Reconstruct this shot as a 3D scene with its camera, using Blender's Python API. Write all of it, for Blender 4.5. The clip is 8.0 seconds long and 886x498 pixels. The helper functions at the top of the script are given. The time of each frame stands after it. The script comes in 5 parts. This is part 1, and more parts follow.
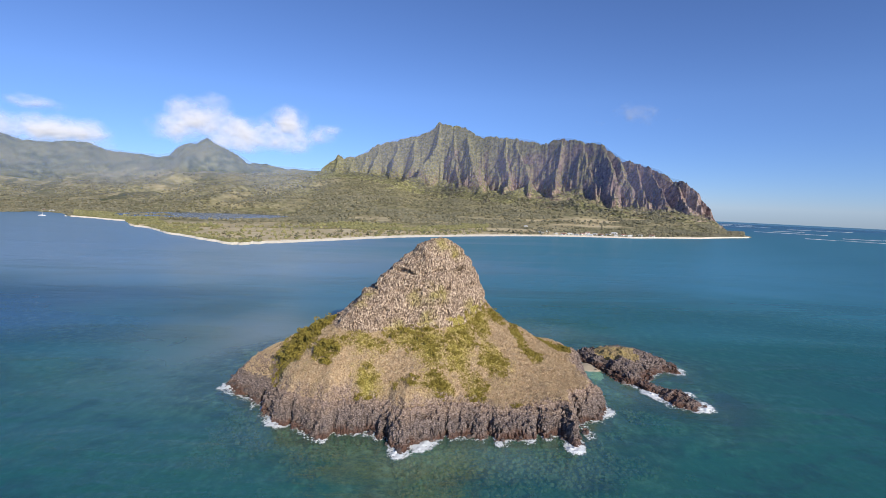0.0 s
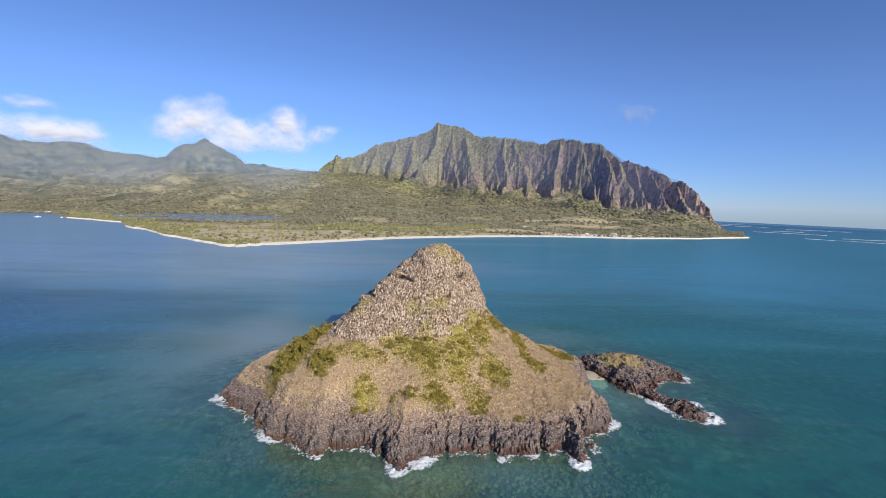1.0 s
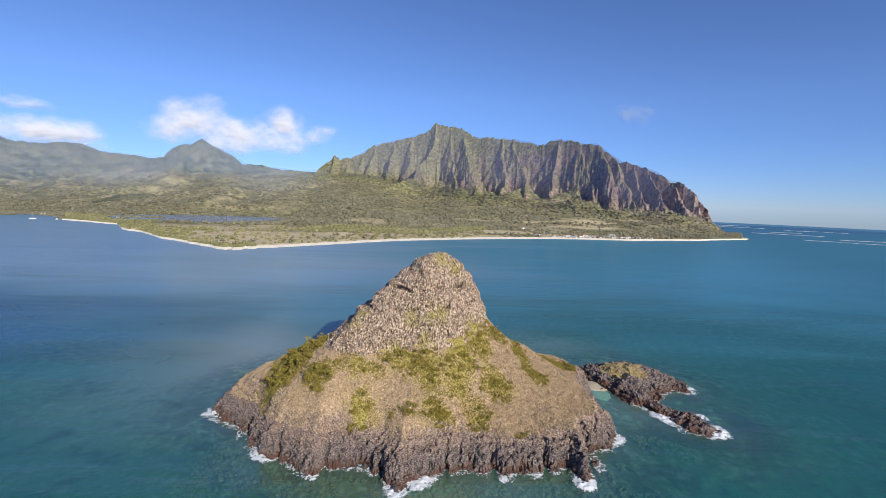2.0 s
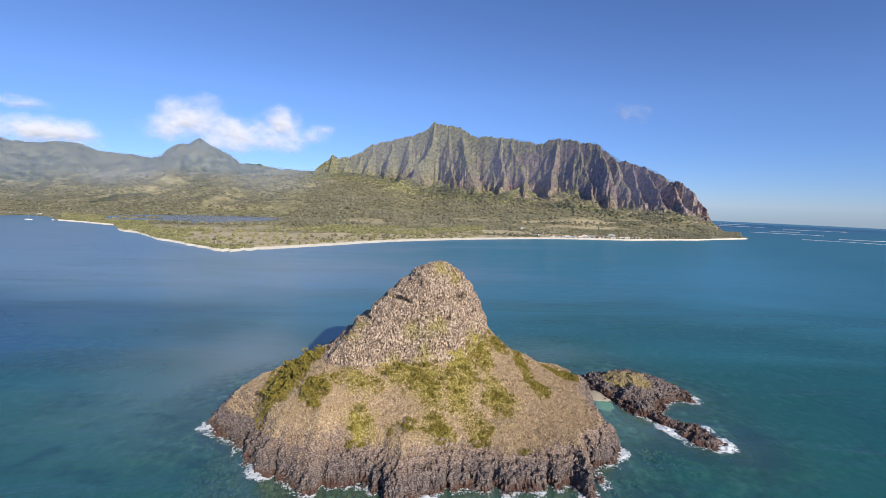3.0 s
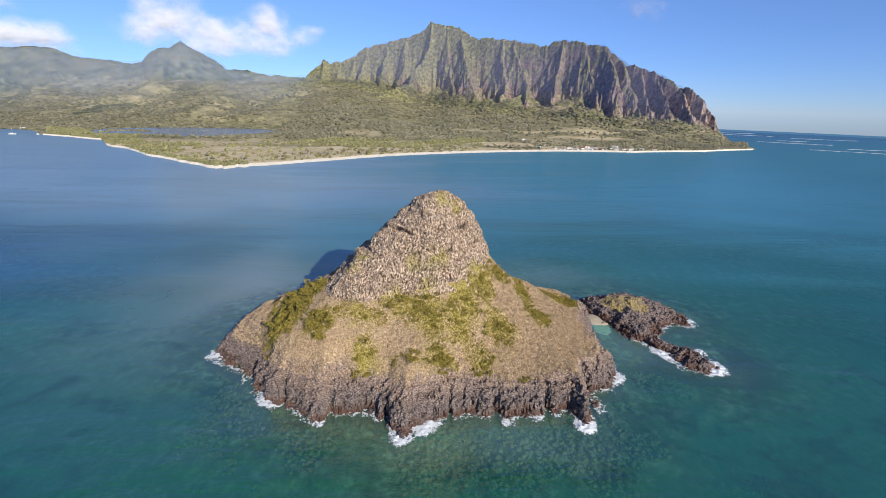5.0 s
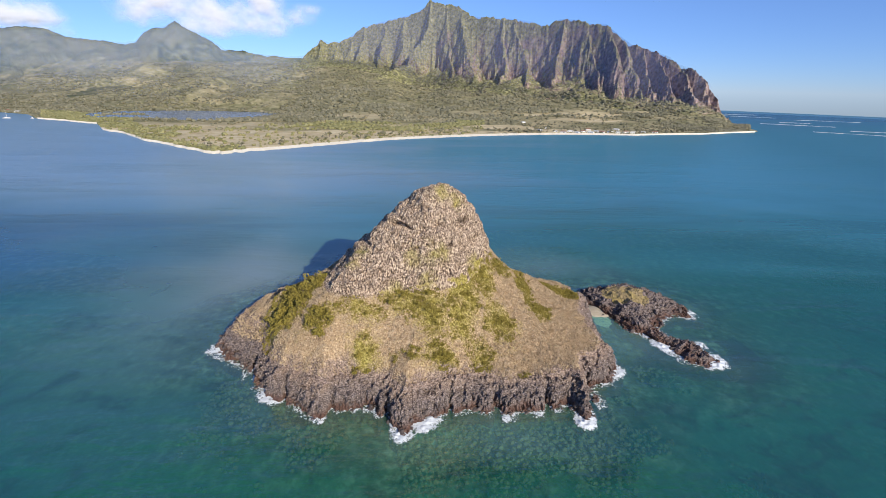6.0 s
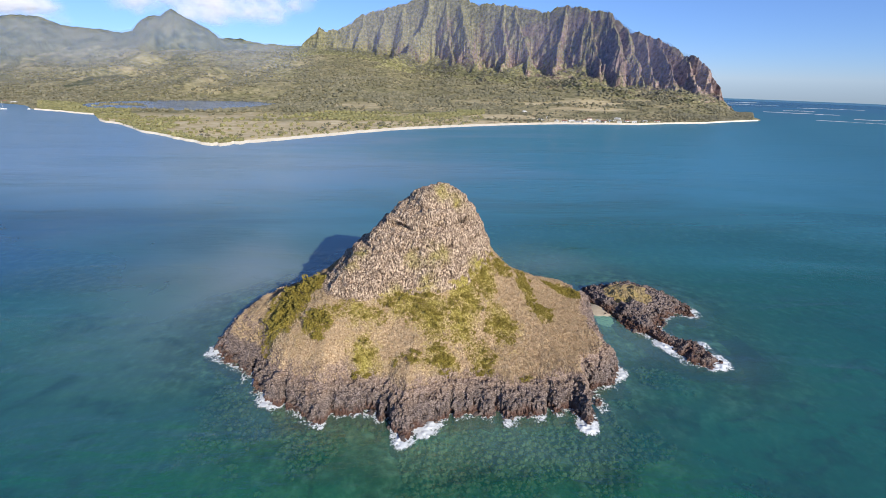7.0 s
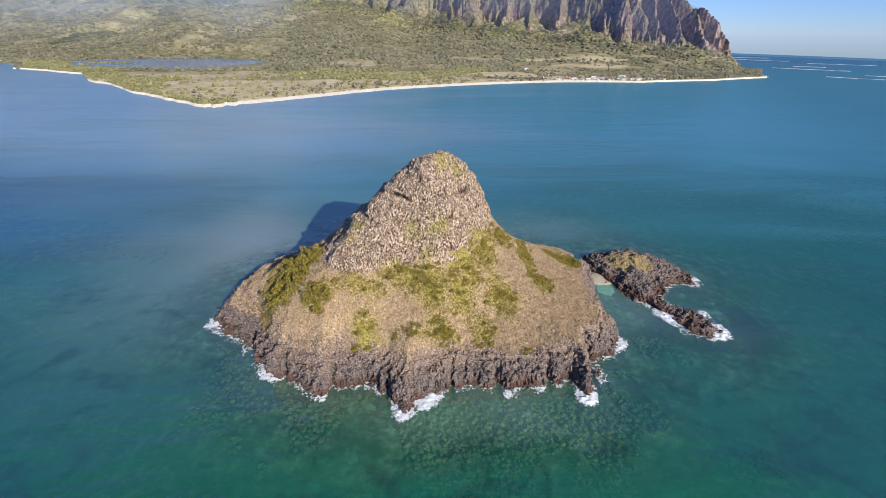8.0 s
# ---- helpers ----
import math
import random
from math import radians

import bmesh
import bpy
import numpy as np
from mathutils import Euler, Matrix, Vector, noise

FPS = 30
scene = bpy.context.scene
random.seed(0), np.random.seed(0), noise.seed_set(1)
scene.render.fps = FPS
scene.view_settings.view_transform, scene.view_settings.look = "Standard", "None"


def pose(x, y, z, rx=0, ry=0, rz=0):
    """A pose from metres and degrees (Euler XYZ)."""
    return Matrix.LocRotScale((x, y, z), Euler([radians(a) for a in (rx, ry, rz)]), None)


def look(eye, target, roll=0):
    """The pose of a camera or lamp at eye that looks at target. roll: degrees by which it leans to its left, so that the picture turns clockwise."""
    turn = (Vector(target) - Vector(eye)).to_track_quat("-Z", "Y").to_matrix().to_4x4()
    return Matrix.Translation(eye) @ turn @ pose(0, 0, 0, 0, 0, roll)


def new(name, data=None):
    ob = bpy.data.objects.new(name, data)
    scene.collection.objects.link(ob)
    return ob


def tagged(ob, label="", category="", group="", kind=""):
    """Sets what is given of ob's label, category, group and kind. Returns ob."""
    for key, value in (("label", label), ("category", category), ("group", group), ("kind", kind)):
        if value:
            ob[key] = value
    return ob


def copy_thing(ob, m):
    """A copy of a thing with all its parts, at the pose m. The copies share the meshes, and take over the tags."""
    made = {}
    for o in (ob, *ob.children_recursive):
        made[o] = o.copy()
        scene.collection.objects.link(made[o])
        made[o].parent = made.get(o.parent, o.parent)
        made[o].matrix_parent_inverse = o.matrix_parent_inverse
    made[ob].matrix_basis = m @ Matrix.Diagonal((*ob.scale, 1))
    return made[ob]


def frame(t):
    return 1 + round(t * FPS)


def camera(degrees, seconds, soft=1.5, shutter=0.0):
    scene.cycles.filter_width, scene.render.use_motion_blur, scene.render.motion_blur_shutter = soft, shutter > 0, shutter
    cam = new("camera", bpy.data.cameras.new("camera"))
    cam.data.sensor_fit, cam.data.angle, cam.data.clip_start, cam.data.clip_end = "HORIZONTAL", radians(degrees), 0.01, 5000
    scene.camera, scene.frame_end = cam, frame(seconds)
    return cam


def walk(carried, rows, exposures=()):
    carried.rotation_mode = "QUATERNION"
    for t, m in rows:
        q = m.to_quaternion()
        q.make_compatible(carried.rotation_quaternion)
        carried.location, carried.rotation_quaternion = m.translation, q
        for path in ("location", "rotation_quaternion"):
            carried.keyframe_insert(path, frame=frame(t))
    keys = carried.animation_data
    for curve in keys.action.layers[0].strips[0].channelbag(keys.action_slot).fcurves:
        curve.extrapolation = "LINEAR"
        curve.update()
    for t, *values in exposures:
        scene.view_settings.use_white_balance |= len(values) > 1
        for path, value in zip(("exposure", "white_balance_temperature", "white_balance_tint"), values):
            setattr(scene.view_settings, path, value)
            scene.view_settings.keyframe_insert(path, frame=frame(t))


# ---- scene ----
cam = camera(87.4, 8.0, soft=0.8)
PATH = [
    (0, (1.716, -17.079, 75.539), (1.736, -15.091, 75.322), 1.9),
    (0.5, (1.539, -14.104, 76.296), (1.563, -12.116, 76.079), 1.9),
    (1, (1.355, -11.36, 77.357), (1.381, -9.372, 77.14), 1.8),
    (1.5, (1.115, -8.728, 78.584), (1.145, -6.74, 78.369), 1.8),
    (3, (0.193, -1.781, 83.578), (0.234, 0.206, 83.357), 1.7),
    (3.5, (-0.003, 0.29, 85.05), (0.04, 2.274, 84.805), 1.7),
    (4, (-0.28, 2.078, 86.723), (-0.233, 4.047, 86.378), 1.7),
    (4.5, (-0.532, 3.164, 88.262), (-0.48, 5.101, 87.765), 1.5),
    (5, (-0.663, 4.093, 89.601), (-0.609, 6.002, 89.007), 1.4),
    (6.5, (-0.827, 8.681, 94.813), (-0.771, 10.561, 94.135), 1.2),
    (7, (-0.763, 10.627, 96.255), (-0.708, 12.496, 95.545), 1.1),
    (7.5, (-0.801, 12.64, 97.497), (-0.744, 14.474, 96.7), 1.0),
    (8, (-0.729, 14.481, 98.38), (-0.672, 16.284, 97.516), 0.9),
]
walk(cam, [(t, look(eye, target, roll)) for t, eye, target, roll in PATH], exposures=[(0, -0.04), (3.5, -0.02), (5, 0.04), (6.5, 0.09), (8, 0.13)])

# ---- light ----
SUN_FROM = Vector((64.0, -114.0, 61.0)).normalized()
world = bpy.data.worlds.new("sky")
scene.world = world
world.use_nodes = True
wn = world.node_tree
wn.nodes.clear()
sky = wn.nodes.new("ShaderNodeTexSky")
sky.sky_type = "NISHITA"
sky.sun_disc = False
sky.sun_elevation = math.asin(SUN_FROM.z)
sky.sun_rotation = math.atan2(SUN_FROM.x, SUN_FROM.y)
sky.altitude = 900
sky.air_density = 0.8
sky.dust_density = 0.0
sky.ozone_density = 6.0
bg = wn.nodes.new("ShaderNodeBackground")
bg.inputs["Strength"].default_value = 0.12
wo = wn.nodes.new("ShaderNodeOutputWorld")
tint = wn.nodes.new("ShaderNodeMix")
tint.data_type, tint.blend_type = "RGBA", "MULTIPLY"
tint.inputs[0].default_value = 1.0
# sky tint by elevation: a little less glare low down, a fuller blue above
where = wn.nodes.new("ShaderNodeTexCoord")
height = wn.nodes.new("ShaderNodeSeparateXYZ")
wn.links.new(where.outputs["Generated"], height.inputs[0])
sky_ramp = wn.nodes.new("ShaderNodeValToRGB")
sky_ramp.color_ramp.elements[0].position, sky_ramp.color_ramp.elements[0].color = 0.0, (0.7, 0.75, 0.98, 1)
sky_ramp.color_ramp.elements[1].position, sky_ramp.color_ramp.elements[1].color = 0.2, (1.14, 1.09, 1.24, 1)
wn.links.new(height.outputs["Z"], sky_ramp.inputs[0])
wn.links.new(sky_ramp.outputs[0], tint.inputs[7])
wn.links.new(sky.outputs[0], tint.inputs[6])
wn.links.new(tint.outputs[2], bg.inputs[0])
wn.links.new(bg.outputs[0], wo.inputs[0])
sun_data = bpy.data.lights.new("sun", "SUN")
sun_data.energy = 5.0
sun_data.angle = radians(0.53)
sun_data.color = (1.0, 0.93, 0.8)
sun = new("sun", sun_data)
sun.matrix_world = look(SUN_FROM * 600, (0, 0, 0))


# ---- number helpers ----
def hash01(ix, iy, iz, seed):
    h = (ix.astype(np.int64) * 374761393 + iy.astype(np.int64) * 668265263 + iz.astype(np.int64) * 2147483647 + seed * 974711) & 0xFFFFFFFF
    h = ((h ^ (h >> 13)) * 1274126177) & 0xFFFFFFFF
    h = ((h ^ (h >> 16)) * 2246822519) & 0xFFFFFFFF
    return ((h ^ (h >> 15)) & 0xFFFFFF) / float(0xFFFFFF)


def vnoise(x, y, z=0.0, seed=0):
    """Smooth value noise, -1 to 1."""
    x, y, z = np.broadcast_arrays(np.asarray(x, float), np.asarray(y, float), np.asarray(z, float))
    ix, iy, iz = np.floor(x), np.floor(y), np.floor(z)
    fx, fy, fz = x - ix, y - iy, z - iz
    fx, fy, fz = [f * f * f * (f * (f * 6 - 15) + 10) for f in (fx, fy, fz)]
    out = 0.0
    for dx in (0, 1):
        wx = fx if dx else 1 - fx
        for dy in (0, 1):
            wy = fy if dy else 1 - fy
            for dz in (0, 1):
                wz = fz if dz else 1 - fz
                out = out + wx * wy * wz * hash01(ix + dx, iy + dy, iz + dz, seed)
    return out * 2 - 1


def fbm(x, y, z=0.0, octaves=4, seed=0, gain=0.5):
    total, amp, norm = 0.0, 1.0, 0.0
    for o in range(octaves):
        total = total + amp * vnoise(np.asarray(x) * 2 ** o + 17.3 * o, np.asarray(y) * 2 ** o - 9.1 * o, np.asarray(z) * 2 ** o, seed + o)
        norm += amp
        amp *= gain
    return total / norm


def ridged(x, y, z=0.0, octaves=4, seed=0, gain=0.5):
    total, amp, norm = 0.0, 1.0, 0.0
    for o in range(octaves):
        total = total + amp * (1 - 2.2 * np.abs(vnoise(np.asarray(x) * 2 ** o + 5.7 * o, np.asarray(y) * 2 ** o + 3.1 * o, np.asarray(z) * 2 ** o, seed + o)))
        norm += amp
        amp *= gain
    return total / norm


def smooth(a, b, v):
    t = np.clip((np.asarray(v, float) - a) / (b - a), 0, 1)
    return t * t * (3 - 2 * t)


def inside_distance(px, py, poly):
    """Signed distance to a closed outline, positive inside."""
    px, py = np.asarray(px, float), np.asarray(py, float)
    best = np.full(px.shape, 1e9)
    inside = np.zeros(px.shape, bool)
    n = len(poly)
    for i in range(n):
        (ax, ay), (bx, by) = poly[i], poly[(i + 1) % n]
        ex, ey = bx - ax, by - ay
        t = np.clip(((px - ax) * ex + (py - ay) * ey) / (ex * ex + ey * ey), 0, 1)
        best = np.minimum(best, np.hypot(px - ax - t * ex, py - ay - t * ey))
        if ay != by:
            hit = ((ay > py) != (by > py)) & (px < (bx - ax) * (py - ay) / (by - ay) + ax)
            inside ^= hit
    return np.where(inside, best, -best)


# ---- mesh helpers ----
def mesh_np(name, verts, faces, material=None, smooth_faces=False, attrs=None):
    """A mesh from generated arrays; faces all of one size."""
    me = bpy.data.meshes.new(name)
    verts = np.ascontiguousarray(verts, dtype=np.float32)
    faces = np.ascontiguousarray(faces, dtype=np.int32)
    k = faces.shape[1]
    me.vertices.add(len(verts))
    me.vertices.foreach_set("co", verts.ravel())
    me.loops.add(faces.size)
    me.loops.foreach_set("vertex_index", faces.ravel())
    me.polygons.add(len(faces))
    me.polygons.foreach_set("loop_start", np.arange(0, faces.size, k, dtype=np.int32))
    me.polygons.foreach_set("loop_total", np.full(len(faces), k, dtype=np.int32))
    me.polygons.foreach_set("use_smooth", np.full(len(faces), smooth_faces, dtype=bool))
    for key, values in (attrs or {}).items():
        uv = np.zeros((faces.size, 2), np.float32)
        uv[:, 0] = np.asarray(values, np.float32)[faces.ravel()]
        me.uv_layers.new(name=key).data.foreach_set("uv", uv.ravel())
    me.update(calc_edges=True)
    if material:
        me.materials.append(material)
    return me


def grid_faces(nu, nv):
    i = np.arange(nu * nv).reshape(nu, nv)
    return np.stack([i[:-1, :-1], i[1:, :-1], i[1:, 1:], i[:-1, 1:]], -1).reshape(-1, 4)


def keep_faces(verts, faces, keep, attrs=None):
    faces = faces[keep]
    used, inv = np.unique(faces, return_inverse=True)
    return verts[used], inv.reshape(faces.shape), {k: v[used] for k, v in (attrs or {}).items()}


def bm_mesh(name, bm, material=None):
    me = bpy.data.meshes.new(name)
    bm.to_mesh(me)
    bm.free()
    if material:
        me.materials.append(material)
    return me


def part(name, me, parent, label="", m=None):
    ob = new(name, me)
    ob.parent = parent
    if m is not None:
        ob.matrix_basis = m
    if label:
        ob["label"] = label
    return ob


# ---- materials ----
def tree_of(name):
    m = bpy.data.materials.new(name)
    m.use_nodes = True
    m.node_tree.nodes.clear()
    return m, m.node_tree.nodes, m.node_tree.links


def add_noise(nodes, links, coord, scale, detail=6.0, rough=0.6, stretch=None, distortion=0.0):
    n = nodes.new("ShaderNodeTexNoise")
    n.inputs["Scale"].default_value = scale
    n.inputs["Detail"].default_value = detail
    n.inputs["Roughness"].default_value = rough
    n.inputs["Distortion"].default_value = distortion
    if stretch:
        mp = nodes.new("ShaderNodeMapping")
        mp.inputs["Scale"].default_value = stretch
        links.new(coord, mp.inputs["Vector"])
        links.new(mp.outputs[0], n.inputs["Vector"])
    else:
        links.new(coord, n.inputs["Vector"])
    return n.outputs["Fac"]


def add_ramp(nodes, links, fac, stops):
    r = nodes.new("ShaderNodeValToRGB")
    e = r.color_ramp.elements
    while len(e) < len(stops):
        e.new(0.5)
    for el, (p, c) in zip(e, stops):
        el.position = p
        el.color = (*c, 1) if len(c) == 3 else c
    links.new(fac, r.inputs["Fac"])
    return r.outputs["Color"]


def add_mix(nodes, links, fac, a, b, mode="MIX"):
    m = nodes.new("ShaderNodeMix")
    m.data_type = "RGBA"
    m.blend_type = mode
    for sock, v in ((m.inputs[0], fac), (m.inputs[6], a), (m.inputs[7], b)):
        if isinstance(v, (int, float)):
            sock.default_value = v
        elif isinstance(v, tuple):
            sock.default_value = (*v, 1)
        else:
            links.new(v, sock)
    return m.outputs[2]


def add_math(nodes, links, op, a, b=0.0, c=None):
    m = nodes.new("ShaderNodeMath")
    m.operation = op
    for i, v in enumerate((a, b) if c is None else (a, b, c)):
        if isinstance(v, (int, float)):
            m.inputs[i].default_value = v
        else:
            links.new(v, m.inputs[i])
    return m.outputs[0]


def add_range(nodes, links, v, lo, hi, to0=0.0, to1=1.0):
    m = nodes.new("ShaderNodeMapRange")
    m.interpolation_type = "SMOOTHSTEP"
    for i, x in ((1, lo), (2, hi), (3, to0), (4, to1)):
        m.inputs[i].default_value = x
    links.new(v, m.inputs[0])
    return m.outputs[0]


def finish(m, nodes, links, color, rough=0.9, height=None, dist=0.1, strength=1.0, spec=0.2):
    b = nodes.new("ShaderNodeBsdfPrincipled")
    if isinstance(color, tuple):
        b.inputs["Base Color"].default_value = (*color, 1)
    else:
        links.new(color, b.inputs["Base Color"])
    if isinstance(rough, (int, float)):
        b.inputs["Roughness"].default_value = rough
    else:
        links.new(rough, b.inputs["Roughness"])
    b.inputs["Specular IOR Level"].default_value = spec
    if height is not None:
        bp = nodes.new("ShaderNodeBump")
        bp.inputs["Distance"].default_value = dist
        bp.inputs["Strength"].default_value = strength
        links.new(height, bp.inputs["Height"])
        links.new(bp.outputs[0], b.inputs["Normal"])
    o = nodes.new("ShaderNodeOutputMaterial")
    links.new(b.outputs[0], o.inputs["Surface"])
    return m


def coords(nodes):
    return nodes.new("ShaderNodeTexCoord").outputs["Object"]


def stored(nodes, links, key):
    """The value that a mesh carries under this name."""
    u = nodes.new("ShaderNodeUVMap")
    u.uv_map = key
    sp = nodes.new("ShaderNodeSeparateXYZ")
    links.new(u.outputs[0], sp.inputs[0])
    return sp.outputs["X"]


def earth(name, stops, fine, coarse, tint, tint_amount=0.5, dist=0.3, stretch=None, rough=0.92, spec=0.15):
    """Rock, soil or scrub: a fine grain, a broad tint and relief."""
    m, n, l = tree_of(name)
    c = coords(n)
    f = add_noise(n, l, c, fine, 8, 0.65, stretch)
    g = add_noise(n, l, c, coarse, 4, 0.6)
    col = add_ramp(n, l, f, stops)
    col = add_mix(n, l, add_range(n, l, g, 0.42, 0.62, 0, tint_amount), col, tint)
    return finish(m, n, l, col, rough, f, dist, 1.0, spec)


def plain(name, color, rough=0.6, spec=0.3):
    m, n, l = tree_of(name)
    c = coords(n)
    f = add_noise(n, l, c, 1.7, 5)
    col = add_mix(n, l, f, tuple(v * 0.8 for v in color), tuple(min(1, v * 1.12) for v in color))
    return finish(m, n, l, col, rough, f, 0.02, 0.5, spec)


def leafy(name, stops, fine=0.35, dist=0.2):
    m, n, l = tree_of(name)
    c = coords(n)
    g = n.new("ShaderNodeNewGeometry")
    f = add_noise(n, l, c, fine, 5, 0.7)
    v = add_math(n, l, "MULTIPLY_ADD", g.outputs["Random Per Island"], 0.32, add_math(n, l, "MULTIPLY", f, 0.68))
    return finish(m, n, l, add_ramp(n, l, v, stops), 0.75, f, dist, 0.6, 0.2)


MAT = {}


def basalt_material():
    """Grey basalt, paler and dusty above, red-brown and wet in the splash zone."""
    m, n, l = tree_of("dark_basalt")
    c = coords(n)
    f = add_noise(n, l, c, 1.9, 9, 0.75, (1, 1, 1.6))
    g = add_noise(n, l, c, 0.13, 5, 0.6)
    sp = n.new("ShaderNodeSeparateXYZ")
    l.new(c, sp.inputs[0])
    dark = add_ramp(n, l, f, [(0.37, (0.024, 0.018, 0.017)), (0.46, (0.115, 0.088, 0.08)), (0.55, (0.26, 0.205, 0.185)), (0.65, (0.46, 0.38, 0.34))])
    dust = add_ramp(n, l, f, [(0.36, (0.07, 0.046, 0.036)), (0.5, (0.29, 0.205, 0.155)), (0.64, (0.55, 0.43, 0.34))])
    wet = add_ramp(n, l, f, [(0.32, (0.03, 0.016, 0.012)), (0.55, (0.13, 0.065, 0.045)), (0.75, (0.22, 0.13, 0.09))])
    h = add_math(n, l, "MULTIPLY_ADD", g, 7.0, add_math(n, l, "ADD", sp.outputs["Z"], -3.5))
    col = add_mix(n, l, add_range(n, l, h, 4.0, 9.5, 0, 0.9), dark, dust)
    low = add_range(n, l, h, 3.0, 0.4, 0, 0.9)
    col = add_mix(n, l, low, col, wet)
    return finish(m, n, l, col, add_range(n, l, low, 0, 1, 0.9, 0.4), f, 0.35, 1.0, 0.25)


MAT["basalt"] = basalt_material()
MAT["slope_plain"] = earth("dry_grass_cap", [(0.25, (0.15, 0.11, 0.055)), (0.5, (0.29, 0.22, 0.12)), (0.75, (0.42, 0.33, 0.2))], 1.1, 0.09, (0.34, 0.26, 0.09), 0.7, 0.3)


def slope_material(name, dry, green, fine, key, relief=0.25, upright=None, edge=False):
    """Dry grass that turns to low green cover where the plant cover attribute says so."""
    m, n, l = tree_of(name)
    c = coords(n)
    f = add_noise(n, l, c, fine, 8, 0.7, upright)
    g = add_noise(n, l, c, fine * 0.13, 6, 0.68)
    cover = add_math(n, l, "ADD", stored(n, l, key), add_math(n, l, "MULTIPLY_ADD", g, 2.0, -1.0))
    cover = add_math(n, l, "ADD", cover, add_math(n, l, "MULTIPLY_ADD", f, 0.8, -0.4))
    worn = add_noise(n, l, c, fine * 0.3, 6, 0.65, None, 0.5)
    straw = add_mix(n, l, add_range(n, l, worn, 0.42, 0.66, 0, 0.6), add_ramp(n, l, f, dry), tuple(v * 0.68 for v in dry[1][1]))
    col = add_mix(n, l, add_range(n, l, cover, 0.0, 1.0), straw, add_ramp(n, l, f, green))
    if edge:
        soil = add_ramp(n, l, f, [(0.36, (0.06, 0.042, 0.036)), (0.5, (0.26, 0.19, 0.16)), (0.64, (0.48, 0.37, 0.31))])
        col = add_mix(n, l, add_range(n, l, add_math(n, l, "ADD", stored(n, l, "bare"), add_math(n, l, "MULTIPLY_ADD", worn, 1.2, -0.6)), 0.15, 0.7, 0, 0.9), col, soil)
    return finish(m, n, l, col, 0.95, f, relief, 0.9, 0.1)


MAT["slope"] = slope_material("dry_grass_slope", [(0.36, (0.17, 0.11, 0.062)), (0.5, (0.46, 0.325, 0.195)), (0.64, (0.72, 0.56, 0.38))], [(0.36, (0.12, 0.098, 0.022)), (0.5, (0.31, 0.255, 0.066)), (0.64, (0.52, 0.43, 0.15))], 1.9, "cover", 0.35, None, True)
MAT["summit"] = slope_material("weathered_summit_rock", [(0.39, (0.03, 0.021, 0.017)), (0.46, (0.24, 0.168, 0.122)), (0.53, (0.5, 0.375, 0.275)), (0.61, (0.82, 0.66, 0.5))], [(0.34, (0.1, 0.085, 0.02)), (0.48, (0.3, 0.25, 0.07)), (0.62, (0.5, 0.42, 0.16))], 1.7, "cover", 0.6, (1.2, 1.2, 0.5))
MAT["plain"] = slope_material("coastal_plain_cover", [(0.3, (0.42, 0.32, 0.16)), (0.5, (0.64, 0.52, 0.31)), (0.7, (0.78, 0.68, 0.47))], [(0.36, (0.11, 0.11, 0.055)), (0.5, (0.25, 0.23, 0.12)), (0.64, (0.43, 0.375, 0.23))], 0.045, "cover", 0.8)
MAT["sand"] = earth("coral_sand", [(0.3, (0.78, 0.69, 0.54)), (0.7, (0.9, 0.83, 0.7))], 0.6, 0.05, (0.72, 0.61, 0.46), 0.4, 0.05)
MAT["cove_sand"] = earth("damp_cove_sand", [(0.3, (0.5, 0.42, 0.3)), (0.7, (0.64, 0.55, 0.42))], 0.9, 0.2, (0.45, 0.36, 0.25), 0.5, 0.05)
MAT["straw"] = leafy("straw_grass_blades", [(0.1, (0.3, 0.205, 0.125)), (0.5, (0.5, 0.375, 0.24)), (0.9, (0.68, 0.54, 0.38))])
MAT["shrub"] = leafy("shrub_leaves", [(0.1, (0.12, 0.108, 0.02)), (0.5, (0.27, 0.212, 0.044)), (0.9, (0.46, 0.375, 0.11))], 0.8)
MAT["pond"] = plain("still_pond_water", (0.16, 0.2, 0.24), 0.25, 0.5)
MAT["wood"] = plain("bark", (0.16, 0.12, 0.09), 0.9)
MAT["white"] = plain("white_paint", (0.78, 0.77, 0.74), 0.5)
MAT["roof"] = plain("pale_metal_roof", (0.55, 0.54, 0.52), 0.5)
MAT["roof_red"] = plain("rust_red_roof", (0.32, 0.16, 0.11), 0.6)
MAT["glass"] = plain("dark_window_glass", (0.03, 0.04, 0.05), 0.1, 0.5)


def foam_material():
    """Bubbly foam with gaps in it."""
    m, n, l = tree_of("white_surf")
    c = coords(n)
    f = add_noise(n, l, c, 1.6, 5, 0.65, None, 0.8)
    b = n.new("ShaderNodeBsdfPrincipled")
    l.new(add_ramp(n, l, f, [(0.3, (0.75, 0.8, 0.8)), (0.55, (0.9, 0.92, 0.92))]), b.inputs["Base Color"])
    b.inputs["Roughness"].default_value = 0.8
    tr = n.new("ShaderNodeBsdfTransparent")
    mx = n.new("ShaderNodeMixShader")
    lacy = add_math(n, l, "ADD", stored(n, l, "density"), add_math(n, l, "MULTIPLY_ADD", f, 1.5, -0.8))
    l.new(add_range(n, l, lacy, -0.06, 0.3, 0.0, 0.93), mx.inputs[0])
    l.new(tr.outputs[0], mx.inputs[1])
    l.new(b.outputs[0], mx.inputs[2])
    o = n.new("ShaderNodeOutputMaterial")
    l.new(mx.outputs[0], o.inputs["Surface"])
    return m


